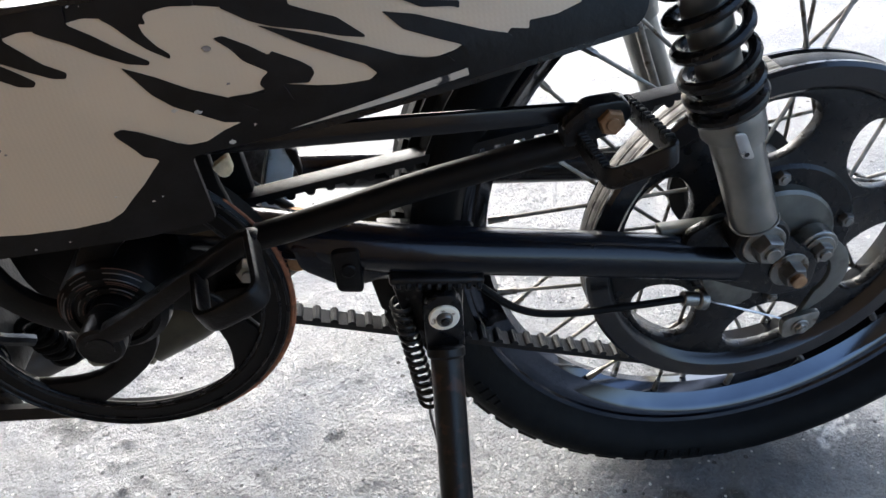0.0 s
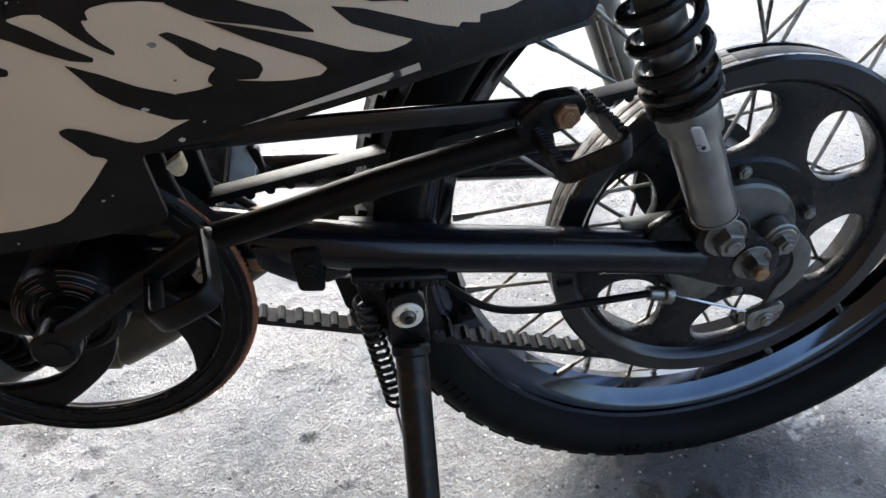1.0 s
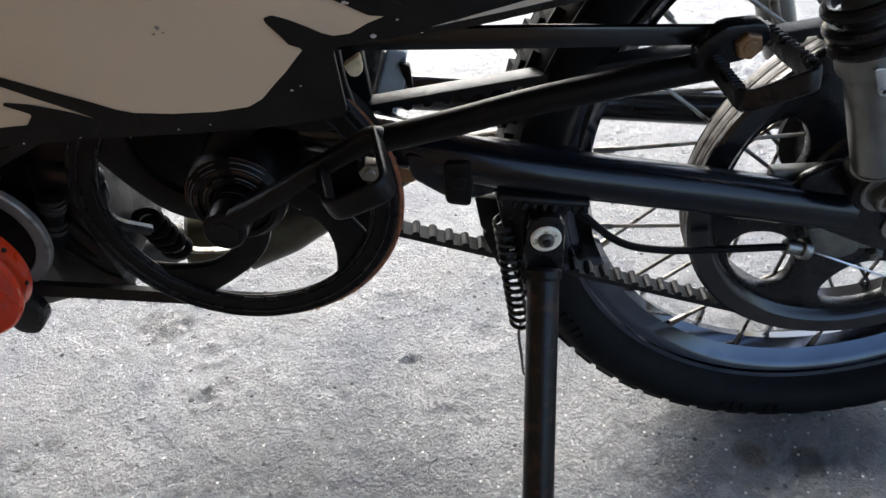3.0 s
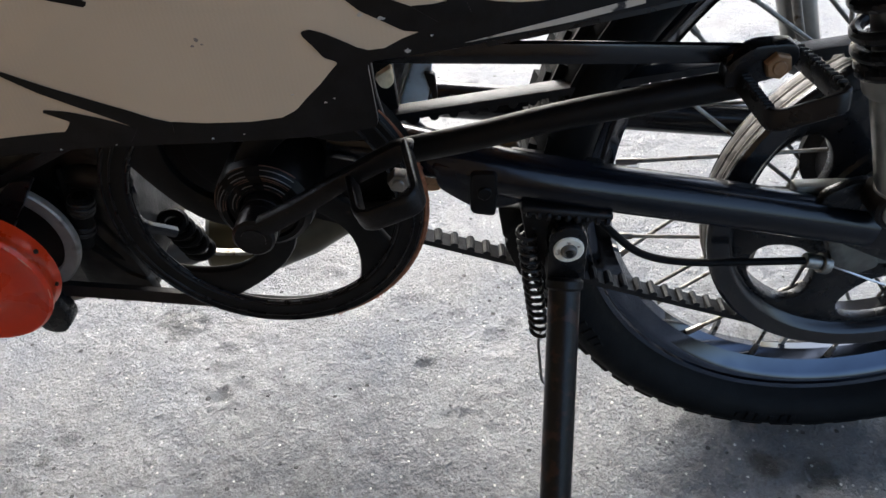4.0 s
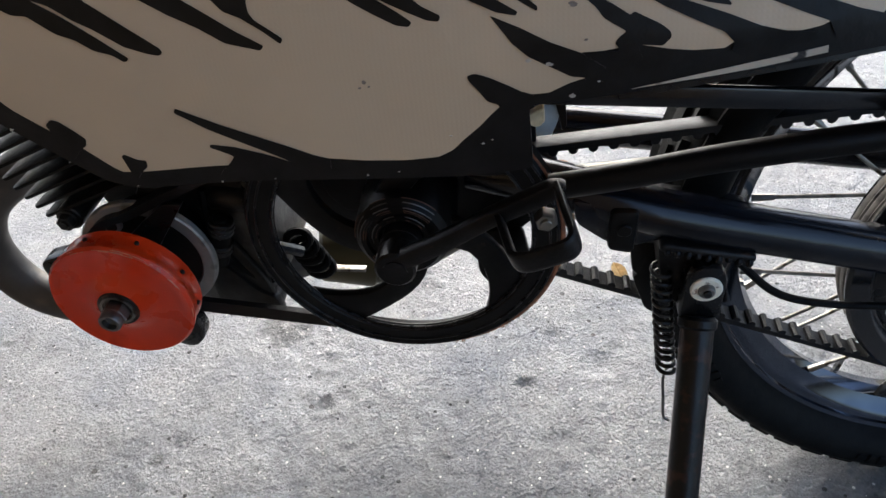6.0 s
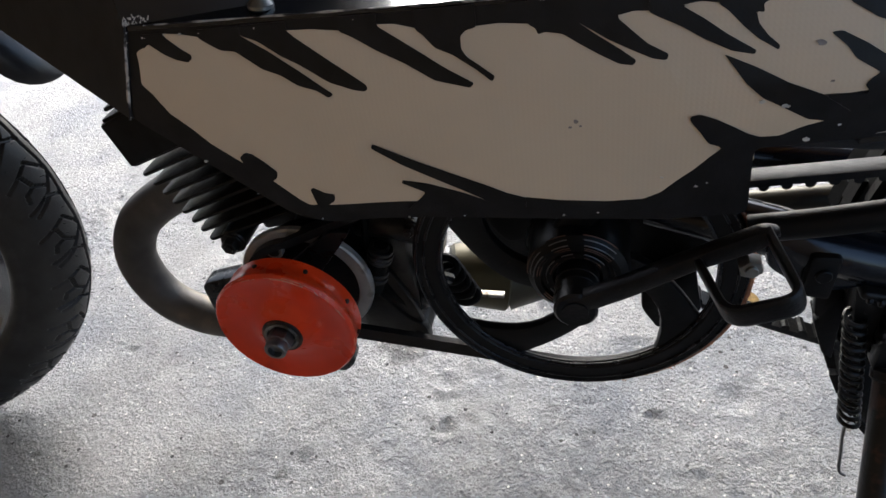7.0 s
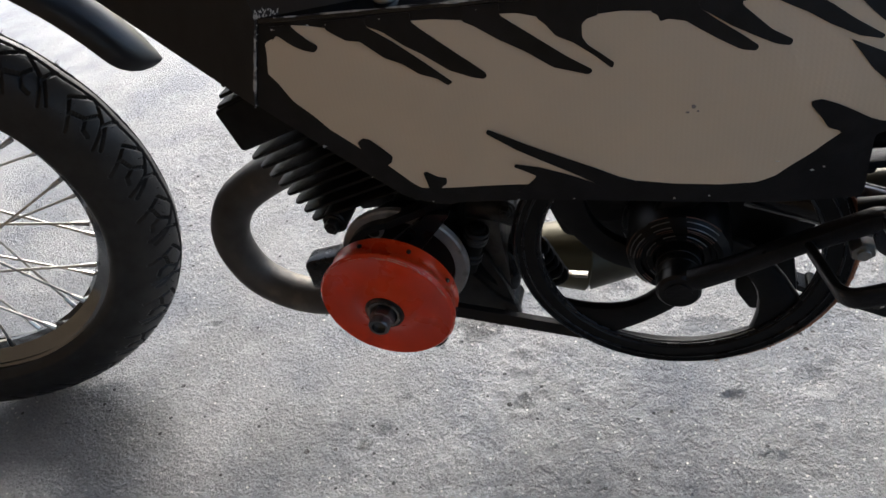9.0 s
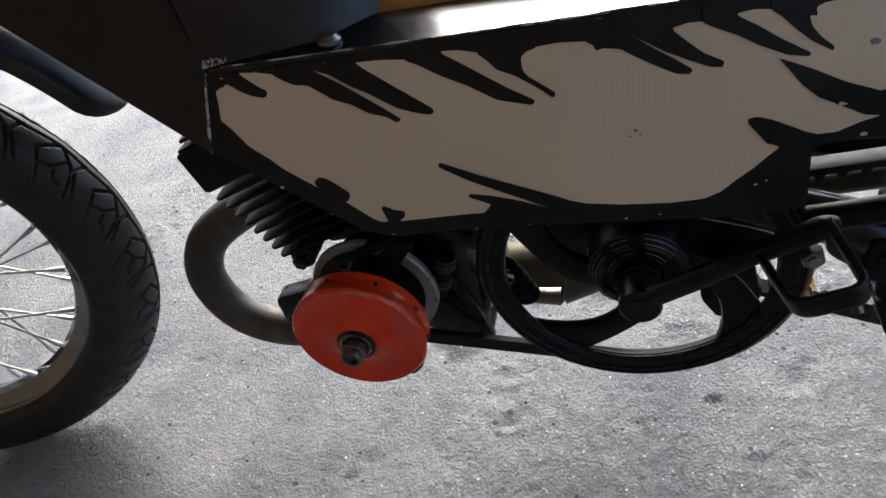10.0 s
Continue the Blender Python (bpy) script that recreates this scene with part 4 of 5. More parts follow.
# engine
bm = plate(bmesh.new(), rounded([(-0.78, 0.43), (-0.715, 0.45), (-0.69, 0.44), (-0.697, 0.38), (-0.694, 0.30), (-0.70, 0.275), (-0.745, 0.28), (-0.80, 0.30), (-0.83, 0.35)], 0.012), -0.070, 0.06, (), 0.006)
crankcase = part("crankcase", bm, ALUMINIUM_OILY, bike, "oily cast crankcase")
for p, r in (((-0.700, -0.072, 0.288), 0.0075), ((-0.835, -0.100, 0.412), 0.0075), ((-0.69, -0.072, 0.405), 0.006), ((-0.735, -0.072, 0.300), 0.005)):
    bm = rod(bmesh.new(), (p[0], -0.05, p[2]), (p[0], p[1], p[2]), r * 1.5, seg=20, edge=0.001)
    bolt(bm, p, (0, -1, 0), r, r * 1.1, r * 1.25)
    part("engine_bolt", bm, DARK_METAL, crankcase)
bm = plate(bmesh.new(), rounded([(-0.745, 0.36), (-0.715, 0.362), (-0.698, 0.318), (-0.69, 0.283), (-0.745, 0.29)], 0.005), -0.076, -0.068, (), 0.002)
part("case_rib", bm, DARK_METAL, crankcase)
bm = tube(bmesh.new(), [(-0.7275, -0.085, 0.346), (-0.7255, -0.085, 0.356), (-0.7235, -0.085, 0.364), (-0.7135, -0.085, 0.392), (-0.712, -0.085, 0.398)], [0.0062, 0.0085, 0.0088, 0.0088, 0.006], 20)
boot = part("cable_boot", bm, RUBBER, crankcase)
for k, r in ((0.18, 0.0100), (0.32, 0.0098), (0.72, 0.0108), (0.84, 0.0112), (0.95, 0.0104)):
    c = Vector((-0.7255, -0.085, 0.356)).lerp(Vector((-0.7125, -0.085, 0.395)), k)
    d = Vector((0.013, 0, 0.039)).normalized() * 0.0022
    part("boot_ring", rod(bmesh.new(), c - d, c + d, r, seg=20, edge=0.0008), DARK_METAL, boot)
bm = plate(bmesh.new(), rounded([(-0.748, 0.345), (-0.729, 0.338), (-0.706, 0.306), (-0.690, 0.296), (-0.688, 0.276), (-0.712, 0.272), (-0.748, 0.284)], 0.006), -0.080, -0.068, (), 0.003)
part("case_flange", bm, DARK_METAL, crankcase)
bm = tube(bmesh.new(), smooth_path([(-0.735, -0.062, 0.402), (-0.712, -0.070, 0.408), (-0.694, -0.068, 0.402), (-0.684, -0.060, 0.39)], 5), [0.011] * 15 + [0.009], 14)
part("carburettor_neck", bm, DARK_METAL, crankcase)
bar("bright_hose", smooth_path([(-0.712, -0.05, 0.366), (-0.700, -0.055, 0.345), (-0.694, -0.058, 0.325), (-0.698, -0.06, 0.306)], 5), 0.0085, BLUE_BLACK, crankcase, "blue-black hose with a dull sheen", seg=12)
bar("engine_hose", smooth_path([(-0.725, -0.075, 0.42), (-0.728, -0.078, 0.38), (-0.72, -0.076, 0.34), (-0.70, -0.07, 0.31)], 5), 0.004, RUBBER, crankcase, seg=8)
bar("engine_hose", smooth_path([(-0.70, -0.06, 0.43), (-0.682, -0.065, 0.39), (-0.69, -0.06, 0.35), (-0.672, -0.04, 0.32)], 5), 0.0055, BLUE_BLACK, crankcase, seg=8)
for k in range(5):
    bm = bmesh.new()
    w = [Vector((-0.681 + 0.004 * k, -0.02, 0.318 - 0.009 * k)) + 0.012 * Vector((math.cos(q), 0.5 * math.sin(q), 0.5 * math.sin(q))) for q in (2 * math.pi * i / 16 for i in range(16))]
    tube(bm, w, 0.0042, 8, closed=True)
    part("wire_coil", bm, RUBBER, crankcase)

bm = plate(bmesh.new(), rounded([(-0.8398, 0.4081), (-0.8033, 0.421), (-0.7504, 0.4169), (-0.7541, 0.3917), (-0.7894, 0.393), (-0.8334, 0.386)], 0.004), -0.049, -0.041, (), 0.0015)
part("cylinder_base", bm, CAST_BLACK, crankcase, "black cylinder base behind the flywheel")

# finned cylinder and head
SHIFT = Vector((-0.008, 0, 0.005))
slope = Vector((math.cos(radians(20)), 0, math.sin(radians(20))))
bm = plate(bmesh.new(), [(-0.83, 0.40), (-0.74, 0.43), (-0.79, 0.53), (-0.87, 0.50)], -0.06, 0.04, (), 0.004)
cylinder = part("cylinder", bm, DARK_METAL, bike)
for i in range(9):
    tip = Vector((-0.850, 0, 0.408)).lerp(Vector((-0.889, 0, 0.483)), i / 8)
    length = 0.135
    c = tip + slope * length / 2
    bm = bmesh.new()
    m = Matrix.Translation((c.x, -0.028, c.z)) @ Matrix.Rotation(radians(-20), 4, "Y")
    plate(bm, rounded([(-length / 2, -0.072), (length / 2, -0.072), (length / 2, 0.08), (-length / 2 + 0.075, 0.08), (-length / 2 + 0.03, 0.02), (-length / 2 + 0.001, -0.04)], 0.009, 4), -0.0014, 0.0014, (), 0.0006)
    bmesh.ops.transform(bm, matrix=Matrix(((1, 0, 0, 0), (0, 0, 1, 0), (0, 1, 0, 0), (0, 0, 0, 1))), verts=bm.verts)
    bmesh.ops.transform(bm, matrix=m, verts=bm.verts)
    part("cylinder_fin", bm, FIN_BLACK, cylinder)
bm = plate(bmesh.new(), rounded([(-0.896, 0.522), (-0.886, 0.484), (-0.76, 0.53), (-0.77, 0.57), (-0.86, 0.535)], 0.003), -0.102, 0.05, (), 0.002)
part("cylinder_head", bm, FIN_BLACK, bike)
for i in range(3):
    tip = Vector((-0.893 + 0.006 * i, 0, 0.524 + 0.0095 * i))
    c = tip + slope * 0.05
    bm = block(bmesh.new(), (0.10, 0.15, 0.0035), Matrix.Translation((c.x, -0.025, c.z)) @ Matrix.Rotation(radians(-20), 4, "Y"), 0.0012, 2)
    part("head_fin", bm, FIN_BLACK, cylinder)

# exhaust
SHIFT = Vector((-0.016, 0, 0.006))
bar("exhaust_pipe", smooth_path([(-0.87, -0.02, 0.42), (-0.93, 0, 0.390), (-0.99, 0, 0.350), (-1.017, 0, 0.295), (-1.0, 0, 0.236), (-0.94, 0, 0.208), (-0.86, 0.02, 0.200), (-0.76, 0.06, 0.195), (-0.70, 0.10, 0.19)], 7), 0.0215, PIPE, seg=24)
SHIFT = Vector((0, 0, 0))
bm = rod(bmesh.new(), (-0.715, 0.105, 0.195), (-0.648, 0.12, 0.182), 0.036, 0.045, seg=40, edge=0.004)
part("exhaust_chamber", bm, GOLD, bike, "gold-coloured exhaust chamber")
bm = tube(bmesh.new(), [(-0.65, 0.12, 0.182), (-0.60, 0.128, 0.185), (-0.52, 0.14, 0.21), (-0.40, 0.15, 0.262), (-0.30, 0.152, 0.27)], [0.044, 0.034, 0.02, 0.014, 0.014], 28)
part("exhaust_cone", bm, MUFFLER, bike)
bm = strap(smooth_path([(-0.6985, 0.033, 0.288), (-0.6945, 0.033, 0.262), (-0.688, 0.033, 0.243), (-0.678, 0.033, 0.234), (-0.660, 0.033, 0.2315), (-0.638, 0.033, 0.2305)], 4), (0, 1, 0), 0.009, 0.0035)
part("exhaust_bracket", bm, STEEL_DULL, bike)

# crank arm and pedal
SHIFT = Vector((0.004, -0.007, 0.003))
bm = rod(bmesh.new(), (CX - 0.004, -0.105, CZ - 0.003), (CX - 0.004, -0.158, CZ - 0.002), 0.0152, seg=32, edge=0.002)
for q in (-0.128, -0.136, -0.144):
    rod(bm, (CX - 0.004, q, CZ - 0.003), (CX - 0.004, q - 0.0025, CZ - 0.003), 0.0160, seg=32, edge=0.0006)
rod(bm, (CX - 0.004, -0.157, CZ - 0.002), (CX - 0.004, -0.159, CZ - 0.002), 0.009, seg=20)
crank = part("crank_axle", bm, BLACK_WORN, bike)
bm = plate(bmesh.new(), rounded([(-0.556, 0.398), (-0.52, 0.417), (-0.48, 0.4415), (-0.444, 0.459), (-0.433, 0.472), (-0.445, 0.474), (-0.49, 0.450), (-0.525, 0.430), (-0.560, 0.413)], 0.006), -0.158, -0.147, (), 0.0025)
part("crank_arm", bm, BLACK_WORN, bike)
loop = rounded_path([(-0.479, -0.152, 0.445), (-0.4670, -0.2065, 0.4505), (-0.4300, -0.206, 0.464), (-0.440, -0.152, 0.4665)], 0.011, 6)
bm = strap(loop, (-0.33, 0, 0.94), 0.015, 0.0055)
part("pedal", bm, BLACK_WORN, bike, "bent flat-bar pedal, paint worn to bare metal")
bm = bolt(bmesh.new(), (-0.448, -0.148, 0.4427), (0, -1, 0), 0.0078, 0.009, 0.0)
part("pedal_bolt", bm, STEEL_DULL, bike)
bm = plate(bmesh.new(), rounded([(-0.5063, 0.3128), (-0.4929, 0.2907), (-0.4846, 0.2912), (-0.4720, 0.3100), (-0.4576, 0.3103), (-0.4660, 0.3600), (-0.5076, 0.3600)], 0.006), -0.062, -0.054, (), 0.002)
part("rear_gusset", bm, CAST_BLACK, bike, "black gusset plate behind the pulley")

SHIFT = Vector((0, 0, 0))

# fairing
def skin(x, z):
    return -0.1527 + 0.0166 * x + (-0.006 * (0.57 - z) if z < 0.57 else (0.12 + 0.8 * min(0.29, max(0.0, x + 0.79))) * (z - 0.57))


def worn(x, z):
    """The sheet's hand-cut outline: where a point of its pattern really lies."""
    dx = float(np.interp(x, (-0.805, -0.757, -0.70, -0.669, -0.606, -0.50, -0.45, -0.34, -0.29, -0.187), (-0.0135, -0.0085, -0.0015, 0.0008, 0.003, 0.0048, 0.004, 0.002, -0.002, -0.0105)))
    dz = 0.0007 + 0.004 * min(1.0, max(0.0, (0.53 - z) / 0.03)) * min(1.0, max(0.0, (x + 0.70) / 0.04)) + float(np.interp(x, (-0.32, -0.187), (0.0, 0.007)))
    return x + dx, z + dz


def on_skin(bm, proud):
    bmesh.ops.triangulate(bm, faces=list(bm.faces))
    bmesh.ops.bisect_plane(bm, geom=[*bm.verts, *bm.edges, *bm.faces], plane_co=(0, 0, 0.57), plane_no=(0, 0, 1))
    for x in np.arange(-0.79, -0.49, 0.029):
        if any(v.co.x < x for v in bm.verts) and any(v.co.x > x for v in bm.verts):
            bmesh.ops.bisect_plane(bm, geom=[*bm.verts, *bm.edges, *bm.faces], plane_co=(x, 0, 0), plane_no=(1, 0, 0))
    for v in bm.verts:
        v.co.x, v.co.z = worn(v.co.x, v.co.z)
        v.co.y += skin(v.co.x, v.co.z) - proud
    return bm


SHELL = [(-0.788, 0.622), (-0.805, 0.567), (-0.729, 0.492), (-0.711, 0.485), (-0.604, 0.482), (-0.545, 0.480), (-0.50, 0.4795), (-0.4555, 0.483), (-0.457, 0.531), (-0.405, 0.535), (-0.292, 0.549), (-0.187, 0.559), (-0.180, 0.569), (-0.186, 0.612), (-0.46, 0.618), (-0.60, 0.6185)]
bm = plate(bmesh.new(), rounded(SHELL, 0.005, 3), 0.0, 0.004)
fairing = part("fairing", on_skin(bm, 0), BRUSHED, bike, "sheet-metal side fairing, black with chipped edges")


bm = plate(bmesh.new(), rounded([(-0.565, 0.50), (-0.535, 0.462), (-0.49, 0.448), (-0.452, 0.450), (-0.4575, 0.485), (-0.458, 0.52)], 0.006), -0.112, -0.104, (), 0.002)
part("inner_plate", bm, CAST_BLACK, bike, "greasy black plate behind the fairing")


# unseen sheet on the far side, added to keep sky off belt and frame
FAR_SIDE = [(-0.80, 0.66), (-0.805, 0.567), (-0.729, 0.492), (-0.604, 0.482), (-0.4555, 0.483), (-0.457, 0.590), (-0.187, 0.605), (-0.186, 0.64)]
bm = plate(bmesh.new(), rounded(FAR_SIDE, 0.005, 3), 0.135, 0.139)
part("far_sky_screen", bm, BRUSHED, bike, "unseen black far-side sheet added to block the sky")


def facet(name, pts, mat=None, thick=0.003, label=""):
    """A sheet-metal facet through pts."""
    bm = bmesh.new()
    vs = [bm.verts.new(p) for p in pts]
    f = bm.faces.new(vs)
    bmesh.ops.triangulate(bm, faces=[f])
    bmesh.ops.recalc_face_normals(bm, faces=bm.faces)
    bmesh.ops.solidify(bm, geom=list(bm.faces), thickness=thick)
    return part(name, bm, mat or BLACK, fairing, label)


CORNER_T, CORNER_B = Vector((-0.8005, skin(-0.80, 0.622) - 0.001, 0.6235)), Vector((-0.8195, skin(-0.818, 0.567) - 0.001, 0.5675))
facet("front_facet", [CORNER_T, CORNER_B, (-1.065, -0.047, 0.656), (-1.115, -0.025, 0.80), (-0.87, -0.075, 0.76)], FACET)
facet("upper_facet", [CORNER_T, (-0.728, -0.141, 0.6232), (-0.70, skin(-0.7, 0.62) + 0.044, 0.6232), (-0.69, -0.085, 0.66), (-0.72, -0.06, 0.78), (-0.86, -0.08, 0.76)], FACET)
SHELF = [worn(-0.60, 0.6185), worn(-0.46, 0.6185), worn(-0.186, 0.612)]
facet("top_shelf", [CORNER_T, *[(x, skin(x, z) - 0.001, z + 0.001) for x, z in SHELF], *[(x, skin(x, z) + 0.046, z + 0.0025) for x, z in SHELF[::-1]], (-0.70, skin(-0.7, 0.62) + 0.042, 0.6235), (-0.728, -0.140, 0.6235)], GLOSS)
facet("under_facet", [*[(*worn(x, z)[:1], skin(x, z), worn(x, z)[1]) for x, z in ((-0.405, 0.535), (-0.292, 0.549), (-0.187, 0.559))], (-0.187, -0.10, 0.548), (-0.292, -0.10, 0.535), (-0.405, -0.10, 0.522)])
bm = rod(bmesh.new(), (-0.7215, -0.146, 0.6205), (-0.7205, -0.1455, 0.6285), 0.0075, seg=24, edge=0.003)
part("fairing_bolt", bm, ALUMINIUM, fairing)
bm = block(bmesh.new(), (0.56, 0.21, 0.044), pose(-0.45, 0.010, 0.619, 0, 0.5, 0), 0.016, 4)
part("seat", bm, ORANGE, bike, "orange padded seat")
bm = plate(bmesh.new(), rounded([(-0.80, 0.66), (-0.735, 0.640), (-0.715, 0.66), (-0.715, 0.78), (-0.80, 0.80)], 0.02), -0.130, 0.1, (), 0.01)
part("seat_nose", bm, RUBBER, bike)

# cream field: its lower, rear and upper outline
FIELD_LOW = [(-0.7876, 0.6075), (-0.7884, 0.6006), (-0.7912, 0.5883), (-0.7868, 0.5822), (-0.7803, 0.5693), (-0.7703, 0.5576), (-0.7631, 0.5474), (-0.7493, 0.5336), (-0.7335, 0.5182), (-0.7208, 0.5032), (-0.7158, 0.4989), (-0.7036, 0.4985), (-0.6877, 0.4977), (-0.6543, 0.4963), (-0.6039, 0.4957), (-0.5818, 0.4978), (-0.5611, 0.4951), (-0.5341, 0.4938), (-0.5144, 0.4951), (-0.5049, 0.4996), (-0.4975, 0.5078), (-0.4874, 0.5175), (-0.4793, 0.5270), (-0.4732, 0.5331)]
FIELD_REAR = [(-0.4609, 0.5408), (-0.4552, 0.5386), (-0.4454, 0.5390), (-0.4343, 0.5441), (-0.4237, 0.5473), (-0.4274, 0.5625), (-0.4148, 0.5626), (-0.3968, 0.5652), (-0.3785, 0.5613), (-0.3658, 0.5597), (-0.3495, 0.5598), (-0.3450, 0.5632), (-0.3313, 0.5711), (-0.3171, 0.5674), (-0.3089, 0.5664), (-0.2988, 0.5679), (-0.2942, 0.5696), (-0.2785, 0.5687), (-0.2665, 0.5703), (-0.2645, 0.5726), (-0.2535, 0.5703), (-0.2530, 0.5743), (-0.2366, 0.5743), (-0.2206, 0.5777), (-0.2300, 0.5960), (-0.3300, 0.6030)]
FIELD_TOP = [(-0.3837, 0.6060), (-0.4208, 0.6055), (-0.4336, 0.6079), (-0.4465, 0.6094), (-0.4570, 0.6086), (-0.4817, 0.6083), (-0.4900, 0.6095), (-0.4982, 0.6085), (-0.5151, 0.6070), (-0.5220, 0.6075), (-0.5298, 0.6060), (-0.5749, 0.6055), (-0.5900, 0.6070), (-0.6019, 0.6065), (-0.6340, 0.6080), (-0.6450, 0.6110), (-0.6540, 0.6115), (-0.6748, 0.6100), (-0.6900, 0.6120), (-0.7027, 0.6125), (-0.7272, 0.6125), (-0.7499, 0.6130), (-0.7600, 0.6155), (-0.7692, 0.6168), (-0.7788, 0.6135), (-0.7823, 0.6100)]
bm = plate(bmesh.new(), rounded(FIELD_LOW + FIELD_REAR + FIELD_TOP, 0.0012, 2), 0.0, 0.0004)
part("cream_field", on_skin(bm, 0.0006), WHITE, fairing, "cream-painted field with a fine weave")
layer = 0


def stroke(outline, from_edge=False):
    """A brush stroke of black paint; those from the top edge reach up over it."""
    global layer
    layer += 1
    if from_edge:
        outline = outline + [(outline[-1][0], 0.6175), (outline[0][0], 0.6175)]
    bm = plate(bmesh.new(), rounded(outline, 0.0013, 3), 0.0, 0.0004)
    part("brush_stroke", on_skin(bm, 0.0011 + 0.0002 * (layer % 3)), BRUSHED, fairing)


# fingers of black that run down from the top edge
stroke([(-0.7823, 0.6091), (-0.7788, 0.6120), (-0.7714, 0.6051), (-0.7656, 0.6016), (-0.7593, 0.5996), (-0.7570, 0.6014), (-0.7566, 0.6037), (-0.7618, 0.6078), (-0.7677, 0.6141), (-0.7692, 0.6166)], True)
stroke([(-0.7499, 0.6128), (-0.7458, 0.6095), (-0.7396, 0.6050), (-0.7321, 0.6039), (-0.7198, 0.5929), (-0.7106, 0.5887), (-0.7020, 0.5819), (-0.6925, 0.5787), (-0.6866, 0.5742), (-0.6836, 0.5759), (-0.6973, 0.5876), (-0.7141, 0.6021), (-0.7272, 0.6120)], True)
stroke([(-0.7272, 0.6120), (-0.7192, 0.6083), (-0.7081, 0.5990), (-0.6994, 0.5935), (-0.6849, 0.5828), (-0.6725, 0.5779), (-0.6662, 0.5765), (-0.6639, 0.5779), (-0.6649, 0.5803), (-0.6826, 0.5945), (-0.6993, 0.6086), (-0.7027, 0.6123)], True)
stroke([(-0.6748, 0.6097), (-0.6690, 0.6068), (-0.6560, 0.5983), (-0.6411, 0.5903), (-0.6263, 0.5806), (-0.6072, 0.5755), (-0.6050, 0.5778), (-0.6193, 0.5863), (-0.6426, 0.6028), (-0.6540, 0.6108)], True)
stroke([(-0.6340, 0.6077), (-0.6298, 0.6042), (-0.6244, 0.5976), (-0.6155, 0.5935), (-0.6037, 0.5853), (-0.5950, 0.5782), (-0.5933, 0.5809), (-0.6006, 0.5864), (-0.6079, 0.5917), (-0.6105, 0.5960), (-0.6105, 0.6025), (-0.6075, 0.6053), (-0.6019, 0.6063)], True)
stroke([(-0.5749, 0.6053), (-0.5712, 0.6034), (-0.5702, 0.6002), (-0.5663, 0.6012), (-0.5575, 0.5996), (-0.5490, 0.5942), (-0.5405, 0.5892), (-0.5291, 0.5832), (-0.5220, 0.5821), (-0.5205, 0.5844), (-0.5291, 0.5905), (-0.5404, 0.5978), (-0.5508, 0.6053)], True)
stroke([(-0.5508, 0.6053), (-0.5432, 0.6007), (-0.5347, 0.5954), (-0.5234, 0.5898), (-0.5121, 0.5847), (-0.5056, 0.5837), (-0.5046, 0.5865), (-0.5150, 0.5920), (-0.5206, 0.5968), (-0.5298, 0.6048)], True)
stroke([(-0.5151, 0.6068), (-0.5096, 0.6039), (-0.4985, 0.5987), (-0.4875, 0.5925), (-0.4738, 0.5863), (-0.4630, 0.5842), (-0.4620, 0.5859), (-0.4768, 0.5944), (-0.4878, 0.6018), (-0.4982, 0.6078)], True)
stroke([(-0.4817, 0.6081), (-0.4769, 0.6049), (-0.4690, 0.5973), (-0.4619, 0.5914), (-0.4516, 0.5854), (-0.4510, 0.5875), (-0.4571, 0.5925), (-0.4619, 0.5983), (-0.4634, 0.6035), (-0.4595, 0.6028), (-0.4604, 0.6068), (-0.4570, 0.6084), (-0.4465, 0.6094), (-0.4336, 0.6079)], True)
stroke([(-0.4208, 0.6053), (-0.4076, 0.5976), (-0.3964, 0.5935), (-0.3787, 0.5895), (-0.3609, 0.5842), (-0.3487, 0.5819), (-0.3484, 0.5830), (-0.3621, 0.5935), (-0.3767, 0.5987), (-0.3857, 0.6024)], True)
# licks from the lower edge and the tail
stroke([(-0.4037, 0.5950), (-0.3907, 0.5914), (-0.3731, 0.5863), (-0.3494, 0.5780), (-0.3313, 0.5711), (-0.3155, 0.5670), (-0.3023, 0.5658), (-0.2993, 0.5609), (-0.3338, 0.5536), (-0.3457, 0.5583), (-0.3450, 0.5632), (-0.3511, 0.5695), (-0.3630, 0.5745), (-0.3831, 0.5837), (-0.3969, 0.5913)])
stroke([(-0.3376, 0.5927), (-0.3272, 0.5830), (-0.3061, 0.5745), (-0.2942, 0.5699), (-0.2892, 0.5607), (-0.2633, 0.5679), (-0.2664, 0.5706), (-0.2788, 0.5741), (-0.2983, 0.5814), (-0.3193, 0.5892)])
stroke([(-0.3265, 0.5974), (-0.2925, 0.5909), (-0.2931, 0.5873), (-0.2971, 0.5890), (-0.3146, 0.5916)])
stroke([(-0.7463, 0.5293), (-0.7482, 0.5369), (-0.7440, 0.5401), (-0.7400, 0.5387), (-0.7345, 0.5327), (-0.7286, 0.5251), (-0.7302, 0.5203), (-0.7344, 0.5178), (-0.7420, 0.5100)])
stroke([(-0.7107, 0.4978), (-0.7115, 0.5047), (-0.7124, 0.5110), (-0.7105, 0.5123), (-0.7041, 0.5079), (-0.6987, 0.5068), (-0.6992, 0.5022), (-0.7044, 0.4981), (-0.7082, 0.4927)])
stroke([(-0.6546, 0.5144), (-0.6406, 0.5114), (-0.6237, 0.5047), (-0.6040, 0.4952), (-0.6116, 0.4847), (-0.6556, 0.4892), (-0.6444, 0.4998), (-0.6420, 0.5037), (-0.6485, 0.5079), (-0.6554, 0.5121)])
